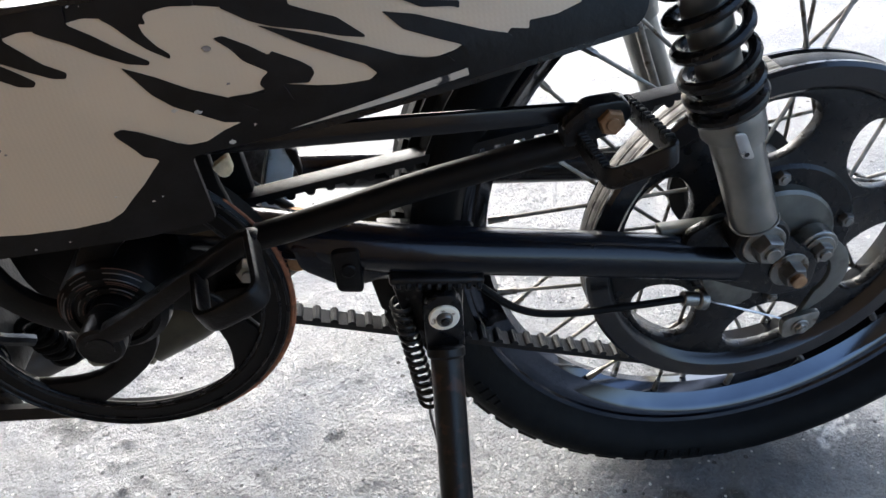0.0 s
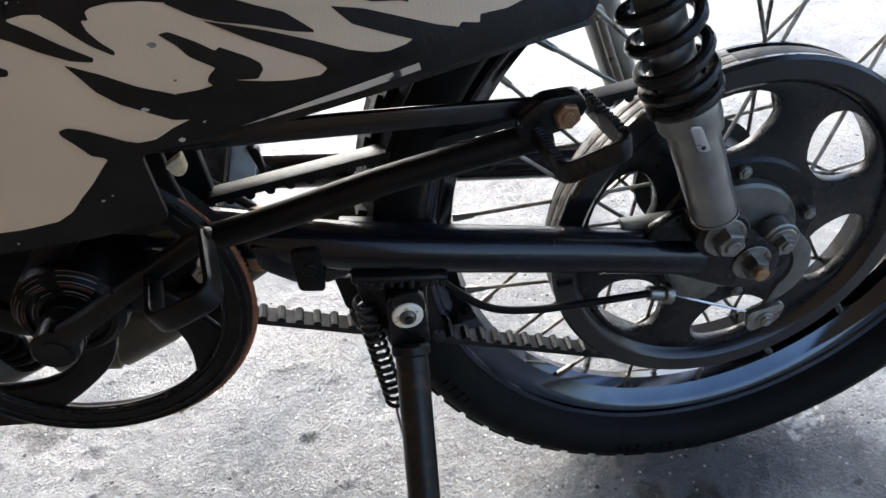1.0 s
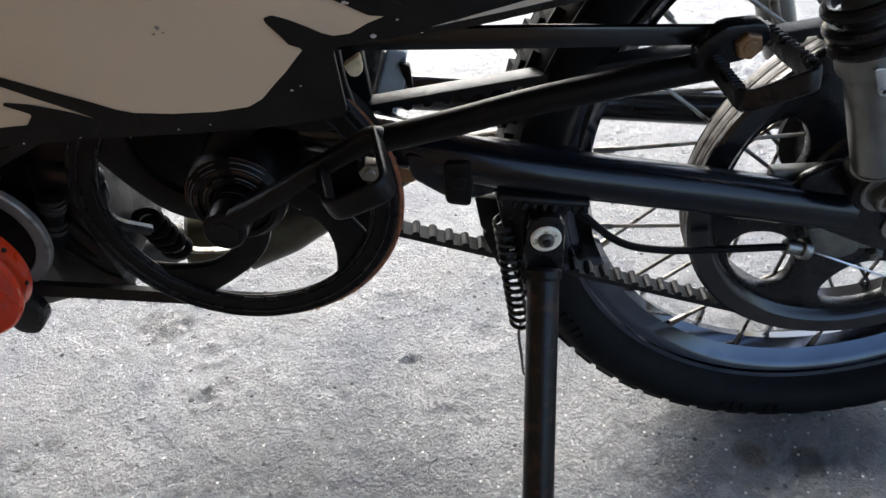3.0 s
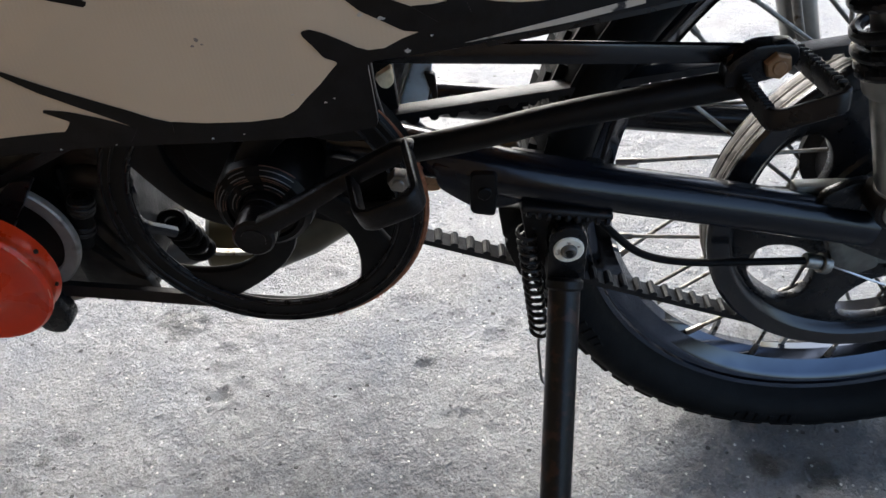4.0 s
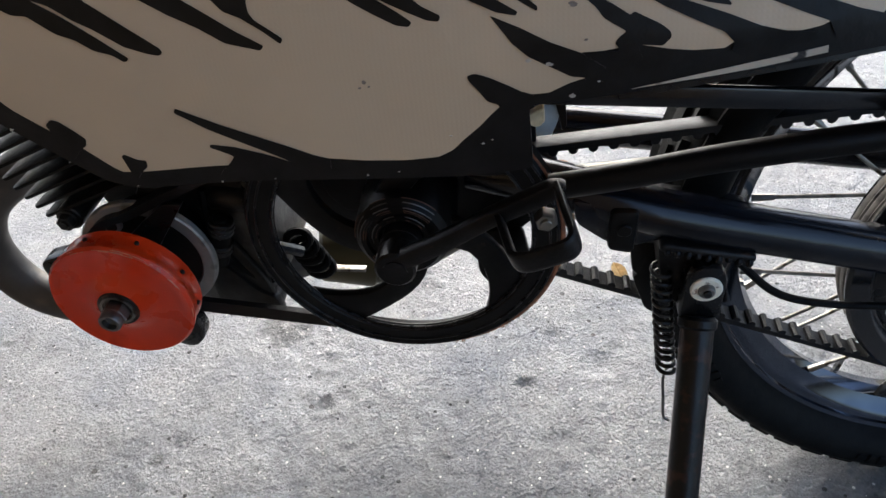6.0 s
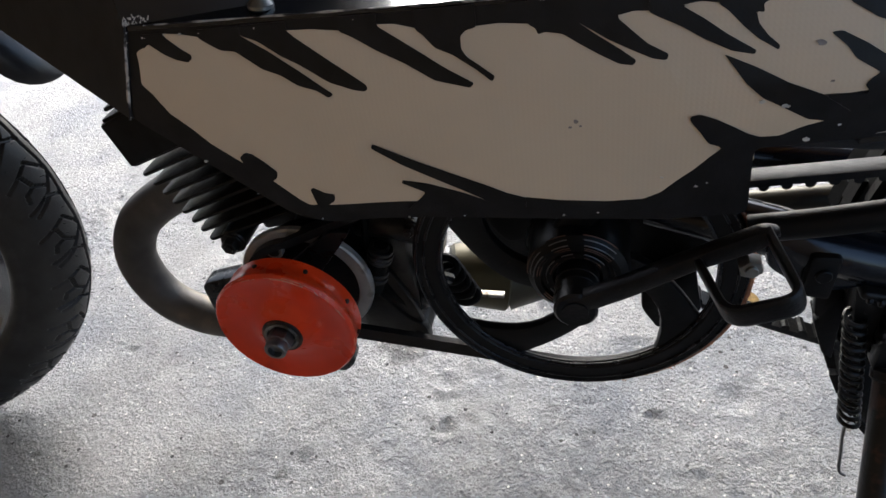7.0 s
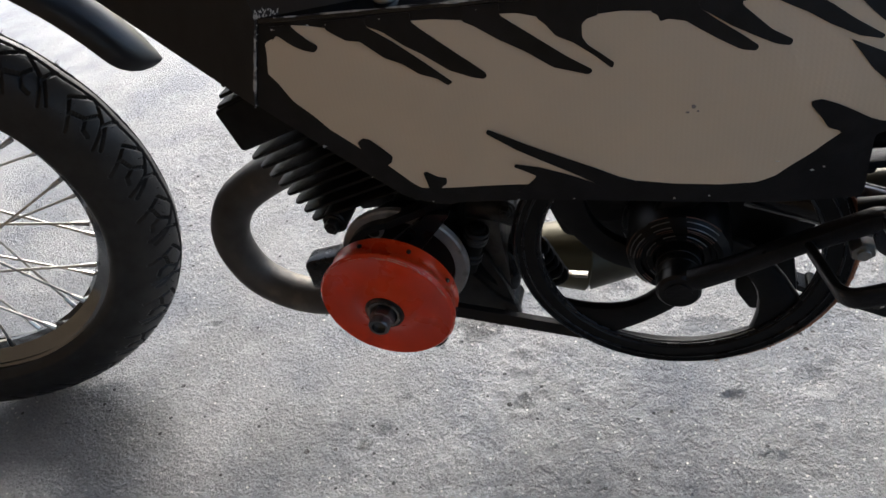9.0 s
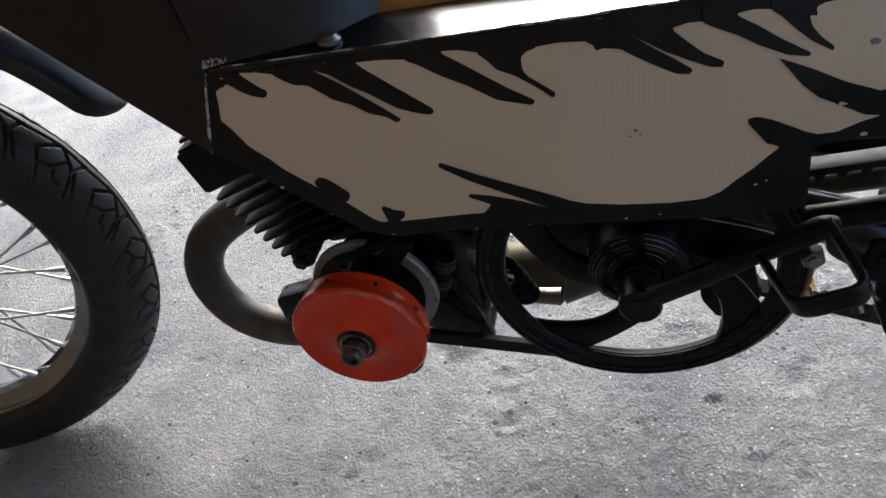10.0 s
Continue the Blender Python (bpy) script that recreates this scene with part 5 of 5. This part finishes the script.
stroke([(-0.6682, 0.5431), (-0.6541, 0.5355), (-0.6412, 0.5286), (-0.6219, 0.5180), (-0.6053, 0.5091), (-0.5921, 0.5014), (-0.5818, 0.4978), (-0.5824, 0.4894), (-0.6040, 0.4952), (-0.6199, 0.5057), (-0.6363, 0.5163), (-0.6522, 0.5270), (-0.6696, 0.5402)])
stroke([(-0.3968, 0.5652), (-0.3828, 0.5636), (-0.3786, 0.5684), (-0.3795, 0.5715), (-0.3850, 0.5753), (-0.3991, 0.5821), (-0.4010, 0.5804), (-0.4104, 0.5863), (-0.4226, 0.5925), (-0.4279, 0.5920), (-0.4198, 0.5856), (-0.4151, 0.5797), (-0.4029, 0.5726), (-0.4073, 0.5696), (-0.4090, 0.5667), (-0.4064, 0.5633), (-0.4074, 0.5618), (-0.4148, 0.5626), (-0.4258, 0.5625), (-0.4243, 0.5568), (-0.3927, 0.5553)])
stroke([(-0.4274, 0.5625), (-0.4452, 0.5700), (-0.4612, 0.5780), (-0.4776, 0.5849), (-0.4728, 0.5792), (-0.4662, 0.5709), (-0.4569, 0.5622), (-0.4464, 0.5563), (-0.4329, 0.5487), (-0.4237, 0.5473), (-0.4127, 0.5523)])
stroke([(-0.4552, 0.5386), (-0.4609, 0.5408), (-0.4688, 0.5454), (-0.4793, 0.5509), (-0.4874, 0.5539), (-0.4924, 0.5528), (-0.4919, 0.5501), (-0.4856, 0.5421), (-0.4816, 0.5360), (-0.4754, 0.5337), (-0.4717, 0.5276)])
bm = plate(bmesh.new(), [(-0.398, 0.5385), (-0.352, 0.5470), (-0.292, 0.5562), (-0.2915, 0.5522), (-0.330, 0.5470), (-0.352, 0.5440)], 0, 0.0004)
part("chipped_strip", on_skin(bm, 0.0008), CHIPPED, fairing, "strip where black paint has chipped to cream")


def chip(x, z, r, mat):
    r *= 0.75
    pts = [(x + r * random.uniform(0.4, 1.2) * math.cos(q), z + 0.6 * r * random.uniform(0.4, 1.2) * math.sin(q)) for q in (2 * math.pi * k / 9 for k in range(9))]
    bm = plate(bmesh.new(), pts, 0, 0.0004)
    part("paint_chip", on_skin(bm, 0.0018), mat, fairing)


for x, z, r in ((-0.457, 0.560, 0.0028), (-0.445, 0.557, 0.0032), (-0.486, 0.5045, 0.0015), (-0.480, 0.507, 0.0012), (-0.505, 0.512, 0.0012), (-0.432, 0.537, 0.003), (-0.417, 0.545, 0.0014), (-0.77, 0.535, 0.0022), (-0.655, 0.4845, 0.0012), (-0.62, 0.485, 0.001), (-0.56, 0.4845, 0.0012), (-0.71, 0.488, 0.001), (-0.745, 0.509, 0.001), (-0.54, 0.486, 0.0009)):
    chip(x, z, r, PRIMER)
for k in range(13):
    t = random.random()
    x = -0.787 + 0.6 * t ** 1.6
    chip(x, 0.6165 + random.uniform(-0.0012, 0.0008), 0.0004 + 0.0016 * random.random() ** 3, PRIMER)
for k in range(8):
    t = random.random()
    chip(-0.789 - 0.016 * t, 0.62 - 0.053 * t, random.uniform(0.0006, 0.0013), PRIMER)
for x, z, r in ((-0.5515, 0.5530, 0.0026), (-0.5545, 0.5495, 0.0016), (-0.549, 0.550, 0.0012), (-0.432, 0.588, 0.0035), (-0.425, 0.57, 0.0016)):
    chip(x, z, r, SMUDGE)

# edges rubbed down to bare metal, and a burst of scratches at the front corner
wear = [CORNER_B.lerp(CORNER_T, k / 12) + Vector((0, -0.0006, 0)) for k in range(13)]
part("worn_edge", tube(bmesh.new(), wear, [random.uniform(0.0004, 0.0012) for k in wear], 6), EDGE_WEAR, fairing)
wear = [Vector((x, skin(x, 0.6205) - 0.0016, max(0.6198, 0.6235 - (x + 0.788) * 0.0185))) for x in np.linspace(-0.788, -0.46, 40)]
part("worn_edge", tube(bmesh.new(), wear, [random.uniform(0.0002, 0.0009) for k in wear], 6), EDGE_WEAR, fairing)
bm = bmesh.new()
for k in range(46):
    u, v = random.random() ** 2 * 0.2, random.random() ** 2 * 0.025
    p = CORNER_T + u * (Vector((-0.728, -0.140, 0.6255)) - CORNER_T) + v * (Vector((-0.86, -0.08, 0.76)) - CORNER_T) + Vector((0, -0.0012, 0.0004))
    d = Vector((random.uniform(-0.4, 0.6), 0.2, random.uniform(0.2, 1))) * random.uniform(0.0005, 0.003)
    rod(bm, p, p + d, random.uniform(0.0003, 0.0007), 0.0002, seg=4)
for k in range(16):
    p = CORNER_T + random.uniform(0.1, 0.7) * (Vector((-0.86, -0.08, 0.76)) - CORNER_T) + random.uniform(0.1, 0.8) * (Vector((-0.70, -0.09, 0.67)) - CORNER_T) + Vector((0, -0.004, 0.0))
    d = Vector((random.uniform(-1, 1), 0.1, random.uniform(-1, 1))) * random.uniform(0.0005, 0.003)
    rod(bm, p, p + d, 0.0003, 0.0002, seg=4)
tagged(part("scratch", bm, PRIMER, fairing, "burst of pale scratches at the corner"), kind="stuff")

# frame bars and footpeg
bm = plate(bmesh.new(), [(-0.47, 0.533), (-0.408, 0.5285), (-0.339, 0.524), (-0.207, 0.5125), (-0.205, 0.500), (-0.341, 0.509), (-0.437, 0.5165), (-0.47, 0.520)], -0.136, -0.1295, (), 0.0025)
part("frame_bar", bm, GLOSS, bike)
bm = tube(bmesh.new(), smooth_path([(-0.440, -0.122, 0.445), (-0.395, -0.128, 0.456), (-0.335, -0.133, 0.471), (-0.28, -0.136, 0.481), (-0.215, -0.139, 0.491)], 5), 0.0095, 18)
part("frame_tube", bm, CAST_BLACK, bike)
bm = plate(bmesh.new(), rounded([(-0.238, 0.509), (-0.222, 0.520), (-0.198, 0.520), (-0.194, 0.508), (-0.206, 0.497), (-0.238, 0.492)], 0.006), -0.150, -0.136, (), 0.002)
part("peg_bracket", bm, BLACK, bike)
bm = bolt(bmesh.new(), (-0.2085, -0.149, 0.5075), (0, -1, 0), 0.0085, 0.006, 0.0)
part("peg_bolt", bm, BRASS, bike, "brown rusted hexagon bolt")
CORNERS = [Vector(p) for p in ((-0.2274, -0.1451, 0.5031), (-0.2213, -0.1904, 0.4980), (-0.1870, -0.2003, 0.5154), (-0.1889, -0.1238, 0.5091))]
bm = strap(rounded_path([p - Vector((0, 0, 0.0065)) for p in CORNERS], 0.007, 5), (0, 0.25, 0.97), 0.0135, 0.0058)
footpeg = part("footpeg", bm, BLACK, bike, "black serrated loop footpeg")
for a, b in ((CORNERS[0], CORNERS[1]), (CORNERS[3], CORNERS[2])):
    d = (b - a).normalized()
    side = d.cross(Vector((0, 0, 1))).normalized()
    for k in range(11):
        p = a.lerp(b, 0.12 + 0.072 * k) - Vector((0, 0, 0.0006))
        bm = rod(bmesh.new(), p - side * 0.0027, p + side * 0.0027, 0.0015, seg=8, edge=0.0005)
        part("serration", bm, BLACK_WORN, footpeg)

# swing arms
bar("swing_arm", smooth_path([(-0.50, -0.07, 0.43), (-0.42, -0.09, 0.419), (-0.36, -0.1, 0.403), (-0.20, -0.1, 0.364), (-0.082, -0.1, 0.335)], 4), 0.0185, BLUE_BLACK, label="blue-black tubular swing arm", seg=28)
bar("swing_arm", [(-0.448, 0.09, 0.3715), (-0.366, 0.09, 0.3590), (-0.243, 0.09, 0.3405), (-0.03, 0.09, 0.3080)], 0.0178, BLUE_BLACK, label="blue-black tubular swing arm", seg=24)
bm = plate(bmesh.new(), rounded([(-0.3970, 0.4190), (-0.3765, 0.4180), (-0.3790, 0.3780), (-0.3985, 0.3825)], 0.005), -0.1195, -0.09, (), 0.003)
rod(bm, (-0.387, -0.119, 0.402), (-0.387, -0.1215, 0.402), 0.0055, seg=20, edge=0.0008)
part("cable_clip", bm, CAST_BLACK, bike)
bm = plate(bmesh.new(), rounded([(-0.425, 0.425), (-0.345, 0.405), (-0.352, 0.386), (-0.377, 0.379), (-0.3985, 0.383), (-0.422, 0.402)], 0.006), -0.112, -0.088, (), 0.004)
part("arm_bracket", bm, BLUE_BLACK, bike)
bar("frame_loop", smooth_path([(-0.455, -0.06, 0.43), (-0.425, -0.085, 0.405), (-0.395, -0.09, 0.392), (-0.36, -0.09, 0.385)], 5), 0.006, BLACK_WORN, seg=10)
bm = plate(bmesh.new(), rounded([(-0.470, 0.366), (-0.4405, 0.443), (-0.4245, 0.438), (-0.4305, 0.405), (-0.446, 0.366)], 0.003), 0.03, 0.055, (), 0.003)
post = part("pivot_post", bm, BLUE_STEEL, bike, "pale blue scuffed steel post")
bm = plate(bmesh.new(), [(-0.4735, 0.366), (-0.4440, 0.443), (-0.4418, 0.443), (-0.4712, 0.366)], 0.022, 0.056, (), 0.0006)
part("post_edge", bm, STEEL_DULL, post)
bm = plate(bmesh.new(), rounded([(-0.4335, 0.430), (-0.4235, 0.427), (-0.4225, 0.404), (-0.4270, 0.399), (-0.4290, 0.412)], 0.003), 0.026, 0.034, (), 0.001)
part("gusset", bm, BLACK_WORN, post, "black welded gusset")
bm = plate(bmesh.new(), rounded([(-0.505, 0.445), (-0.445, 0.437), (-0.452, 0.41), (-0.438, 0.372), (-0.475, 0.35), (-0.51, 0.37)], 0.004), 0.058, 0.066, (), 0.001)
part("pivot_plate", bm, ROUGH_CAST, bike, "dark rough cast plate")
bar("cross_bar", [(-0.4790, -0.005, 0.4370), (-0.4585, -0.005, 0.4145), (-0.4350, -0.005, 0.3890)], 0.0042, BLACK_WORN, seg=12)
bm = rod(bmesh.new(), (-0.428, -0.075, 0.387), (-0.432, -0.02, 0.387), 0.014, seg=28, edge=0.002)
part("pivot_bush", bm, BRASS, bike, "brown worn pivot bush")
bm = plate(bmesh.new(), rounded([(-0.4560, 0.5010), (-0.4440, 0.5080), (-0.4432, 0.4965), (-0.4475, 0.4925), (-0.4525, 0.4935)], 0.0022), -0.121, -0.113, (), 0.0015)
part("foam_wad", bm, PALE_FOAM, bike, "cream wad of foam")
# stand
SHIFT = Vector((-0.002, -0.008, 0.0115))
bm = plate(bmesh.new(), rounded([(-0.362, 0.392), (-0.285, 0.374), (-0.288, 0.355), (-0.303, 0.345), (-0.306, 0.302), (-0.336, 0.298), (-0.352, 0.325), (-0.357, 0.36)], 0.004), -0.100, -0.05, (), 0.003)
part("stand_bracket", bm, BLACK_WORN, bike, "welded black stand bracket")
bm = plate(bmesh.new(), rounded([(-0.3365, 0.348), (-0.329, 0.3575), (-0.313, 0.3565), (-0.3065, 0.347), (-0.3075, 0.300), (-0.3115, 0.296), (-0.3350, 0.298), (-0.3380, 0.303)], 0.006), -0.118, -0.1, (), 0.002)
stand = part("stand_lug", bm, BLACK, bike)
bm = lathe(bmesh.new(), [(0.0, -0.1195), (0.0064, -0.1195), (0.0068, -0.1205), (0.0108, -0.1205), (0.0120, -0.1195), (0.0120, -0.117)], -0.3215, 0.3365, 48)
part("washer", bm, CREAM_WASHER, stand, "off-white washer")
bm = lathe(bmesh.new(), [(0.0034, -0.1222), (0.0036, -0.1240), (0.0050, -0.1240), (0.0060, -0.1228), (0.0063, -0.1200)], -0.3215, 0.3365, 32)
part("stand_nut", bm, STEEL_DULL, stand)
bm = rod(bmesh.new(), (-0.3215, -0.1200, 0.3365), (-0.3215, -0.1258, 0.3365), 0.0031, seg=16, edge=0.0005)
part("stand_thread", bm, DARK_METAL, stand)
bm = tube(bmesh.new(), [(-0.3233, -0.1165, 0.302), (-0.3240, -0.1225, 0.2945), (-0.338, -0.2165, 0.163), (-0.3548, -0.3274, 0.0085), (-0.3552, -0.3300, 0.0050)], [0.0128, 0.0130, 0.0130, 0.0130, 0.0120], 24)
leg = part("stand_leg", bm, STAND, bike, "tubular stand leg, black paint rusting through")
bm = rod(bmesh.new(), (-0.3230, -0.1150, 0.304), (-0.3240, -0.1215, 0.2955), 0.0152, seg=28, edge=0.0025)
part("weld_collar", bm, BLACK_WORN, leg)
bm = block(bmesh.new(), (0.072, 0.048, 0.0075), pose(-0.3225, -0.088, 0.3655, 0, 11, 0), 0.003, 3)
bracket_lip = part("bracket_flange", bm, BLACK_WORN, bike, "welded flange under the swing arm")
for k in range(9):
    bm = rod(bmesh.new(), (-0.354 + 0.0075 * k, -0.1115, 0.3685 - 0.00145 * k), (-0.350 + 0.0075 * k, -0.1115, 0.3678 - 0.00145 * k), 0.0026 + 0.0006 * (k % 3), seg=10, edge=0.001)
    part("weld_bead", bm, BLACK_WORN, bracket_lip)
bm = plate(bmesh.new(), rounded([(-0.3740, 0.3460), (-0.3505, 0.3420), (-0.3480, 0.2620), (-0.3565, 0.2680), (-0.3670, 0.2980), (-0.3690, 0.3060), (-0.3655, 0.3090), (-0.3700, 0.3130)], 0.0025), -0.071, -0.062, (), 0.0015)
part("bracket_tab", bm, CAST_BLACK, bike, "notched black tab behind the spring")
coil = []
for i in range(14 * 14 + 1):
    t = i / (14 * 14)
    c = Vector((-0.3535, -0.100, 0.3450)).lerp(Vector((-0.3430, -0.120, 0.2450)), t)
    a = 2 * math.pi * 14 * t
    coil.append(c + 0.0070 * (math.cos(a) * Vector((1, 0, 0)) + math.sin(a) * Vector((0, 1, 0))))
bar("stand_spring", coil, 0.0019, DARK_METAL, seg=7)
bar("spring_hook", smooth_path([(-0.341, -0.118, 0.248), (-0.344, -0.12, 0.233), (-0.3425, -0.124, 0.21), (-0.341, -0.128, 0.190), (-0.336, -0.13, 0.186)], 4), 0.0013, STEEL_DARK, seg=6)


# shock absorbers
SHIFT = Vector((-0.014, 0, 0.009))
def shock(y, side, dx, foot):
    top, low = Vector((-0.166 + dx, y, 0.645)), Vector((-0.0705 + dx, y - 0.002, 0.372))
    d = (low - top).normalized()
    across = d.cross(Vector((0, 1, 0))).normalized()
    front = Vector((0, 1, 0))
    at = lambda z: top + d * ((top.z - z) / -d.z)
    bm = tube(bmesh.new(), [at(0.488), at(0.463), at(foot + 0.008), at(foot)], [0.0170, 0.0172, 0.0168, 0.0160], 36)
    body = part("shock_absorber", bm, ALUMINIUM, bike, "dull aluminium shock absorber with a black spring")
    bm = tube(bmesh.new(), [at(0.4885), at(0.487), at(0.470), at(0.4685)], [0.0205, 0.0214, 0.0212, 0.0204], 40)
    cup = part("spring_cup", bm, ALUMINIUM, body)
    # the cup's lower skirt reaches round one side only
    bm = bmesh.new()
    rows = []
    for k in range(15):
        q = -math.pi / 2 - 0.25 + 2.2 * k / 14
        drop = 0.462 + 0.006 * max(0.0, 1 - k / 2.5)
        rows.append([bm.verts.new(at(z) + r * (math.cos(q) * across + math.sin(q) * front)) for z, r in ((0.471, 0.0213), (drop, 0.0206), (drop, 0.0182), (0.471, 0.0182))])
    for a, b in zip(rows, rows[1:]):
        for j in range(4):
            bm.faces.new((a[j], b[j], b[(j + 1) % 4], a[(j + 1) % 4]))
    part("skirt", bm, ALUMINIUM, cup)
    bm = rod(bmesh.new(), at(0.66), at(0.48), 0.0142, seg=28)
    part("damper_tube", bm, ALUMINIUM, body)
    coil = []
    turns = 8.85
    n = int(turns * 26)
    for i in range(n + 1):
        k = turns * i / n
        z = 0.650 - 0.0203 * min(k, 6.85) - 0.0120 * max(0.0, k - 6.85)
        a = 8.48 - 2 * math.pi * k
        coil.append(at(z) + 0.0222 * (math.cos(a) * across + math.sin(a) * front))
    part("spring", tube(bmesh.new(), coil, 0.0044, 10), BLACK, body)
    flat = [at(0.4885) + 0.0214 * (math.cos(q) * across + math.sin(q) * front) for q in (2 * math.pi * k / 30 for k in range(30))]
    part("spring_seat", tube(bmesh.new(), flat, 0.0040, 10, closed=True), BLACK, body)
    c = at(0.4680) + Vector((-0.0035, -0.0225, 0))
    bm = plate(bmesh.new(), rounded([(0.0002, -0.0098), (0.0088, -0.0105), (-0.0004, 0.0093), (-0.0088, 0.0098)], 0.0032), -0.001, 0.001, (), 0.0004)
    bmesh.ops.translate(bm, vec=c, verts=bm.verts)
    tag = part("adjuster_tag", bm, STEEL, body)
    c += Vector((0.0026, -0.0009, -0.0066))
    part("tag_hole", rod(bmesh.new(), c, c + Vector((0, -0.0004, 0)), 0.0016, seg=12), DARK_METAL, tag)
    if side:
        ringp = [at(0.389) + 0.0160 * (math.cos(q) * across + math.sin(q) * front) for q in (2 * math.pi * k / 30 for k in range(30))]
        part("weld_bead", tube(bmesh.new(), ringp, 0.0016, 6, closed=True), ALUMINIUM, body)


shock(-0.130, True, 0.0, 0.388)
shock(0.100, False, 0.0155, 0.365)
bm = plate(bmesh.new(), rounded([(-0.205, 0.60), (-0.18, 0.555), (-0.165, 0.56), (-0.17, 0.61)], 0.004), -0.125, -0.118, (), 0.001)
part("tail_bracket", bm, STEEL, bike)

SHIFT = Vector((0, 0, 0))
bar("stay_rod", [(-0.1084, 0.075, 0.4743), (-0.0962, 0.075, 0.4379), (-0.0814, 0.075, 0.3973)], 0.0042, STEEL_DULL, label="dull steel stay rod")

# dry leaf on the floor behind the bike
bm = bmesh.new()
for i in range(9):
    t = i / 8
    w = 0.011 * math.sin(math.pi * t) ** 0.8
    for j in (-1, 0, 1):
        bm.verts.new((0.05 * t, j * w, 0.004 + 0.004 * abs(j) + 0.003 * math.sin(5 * t)))
bm.verts.ensure_lookup_table()
for i in range(8):
    for j in range(2):
        q = [bm.verts[k] for k in (3 * i + j, 3 * i + j + 1, 3 * i + j + 4, 3 * i + j + 3)]
        bm.faces.new(q)
bmesh.ops.solidify(bm, geom=list(bm.faces), thickness=0.0006)
leaf = tagged(part("dry_leaf", bm, FOAM, None), "curled dry tan leaf lying on the floor", "leaf")
leaf.matrix_basis = pose(-0.338, 0.245, 0.001, 0, 0, -75)
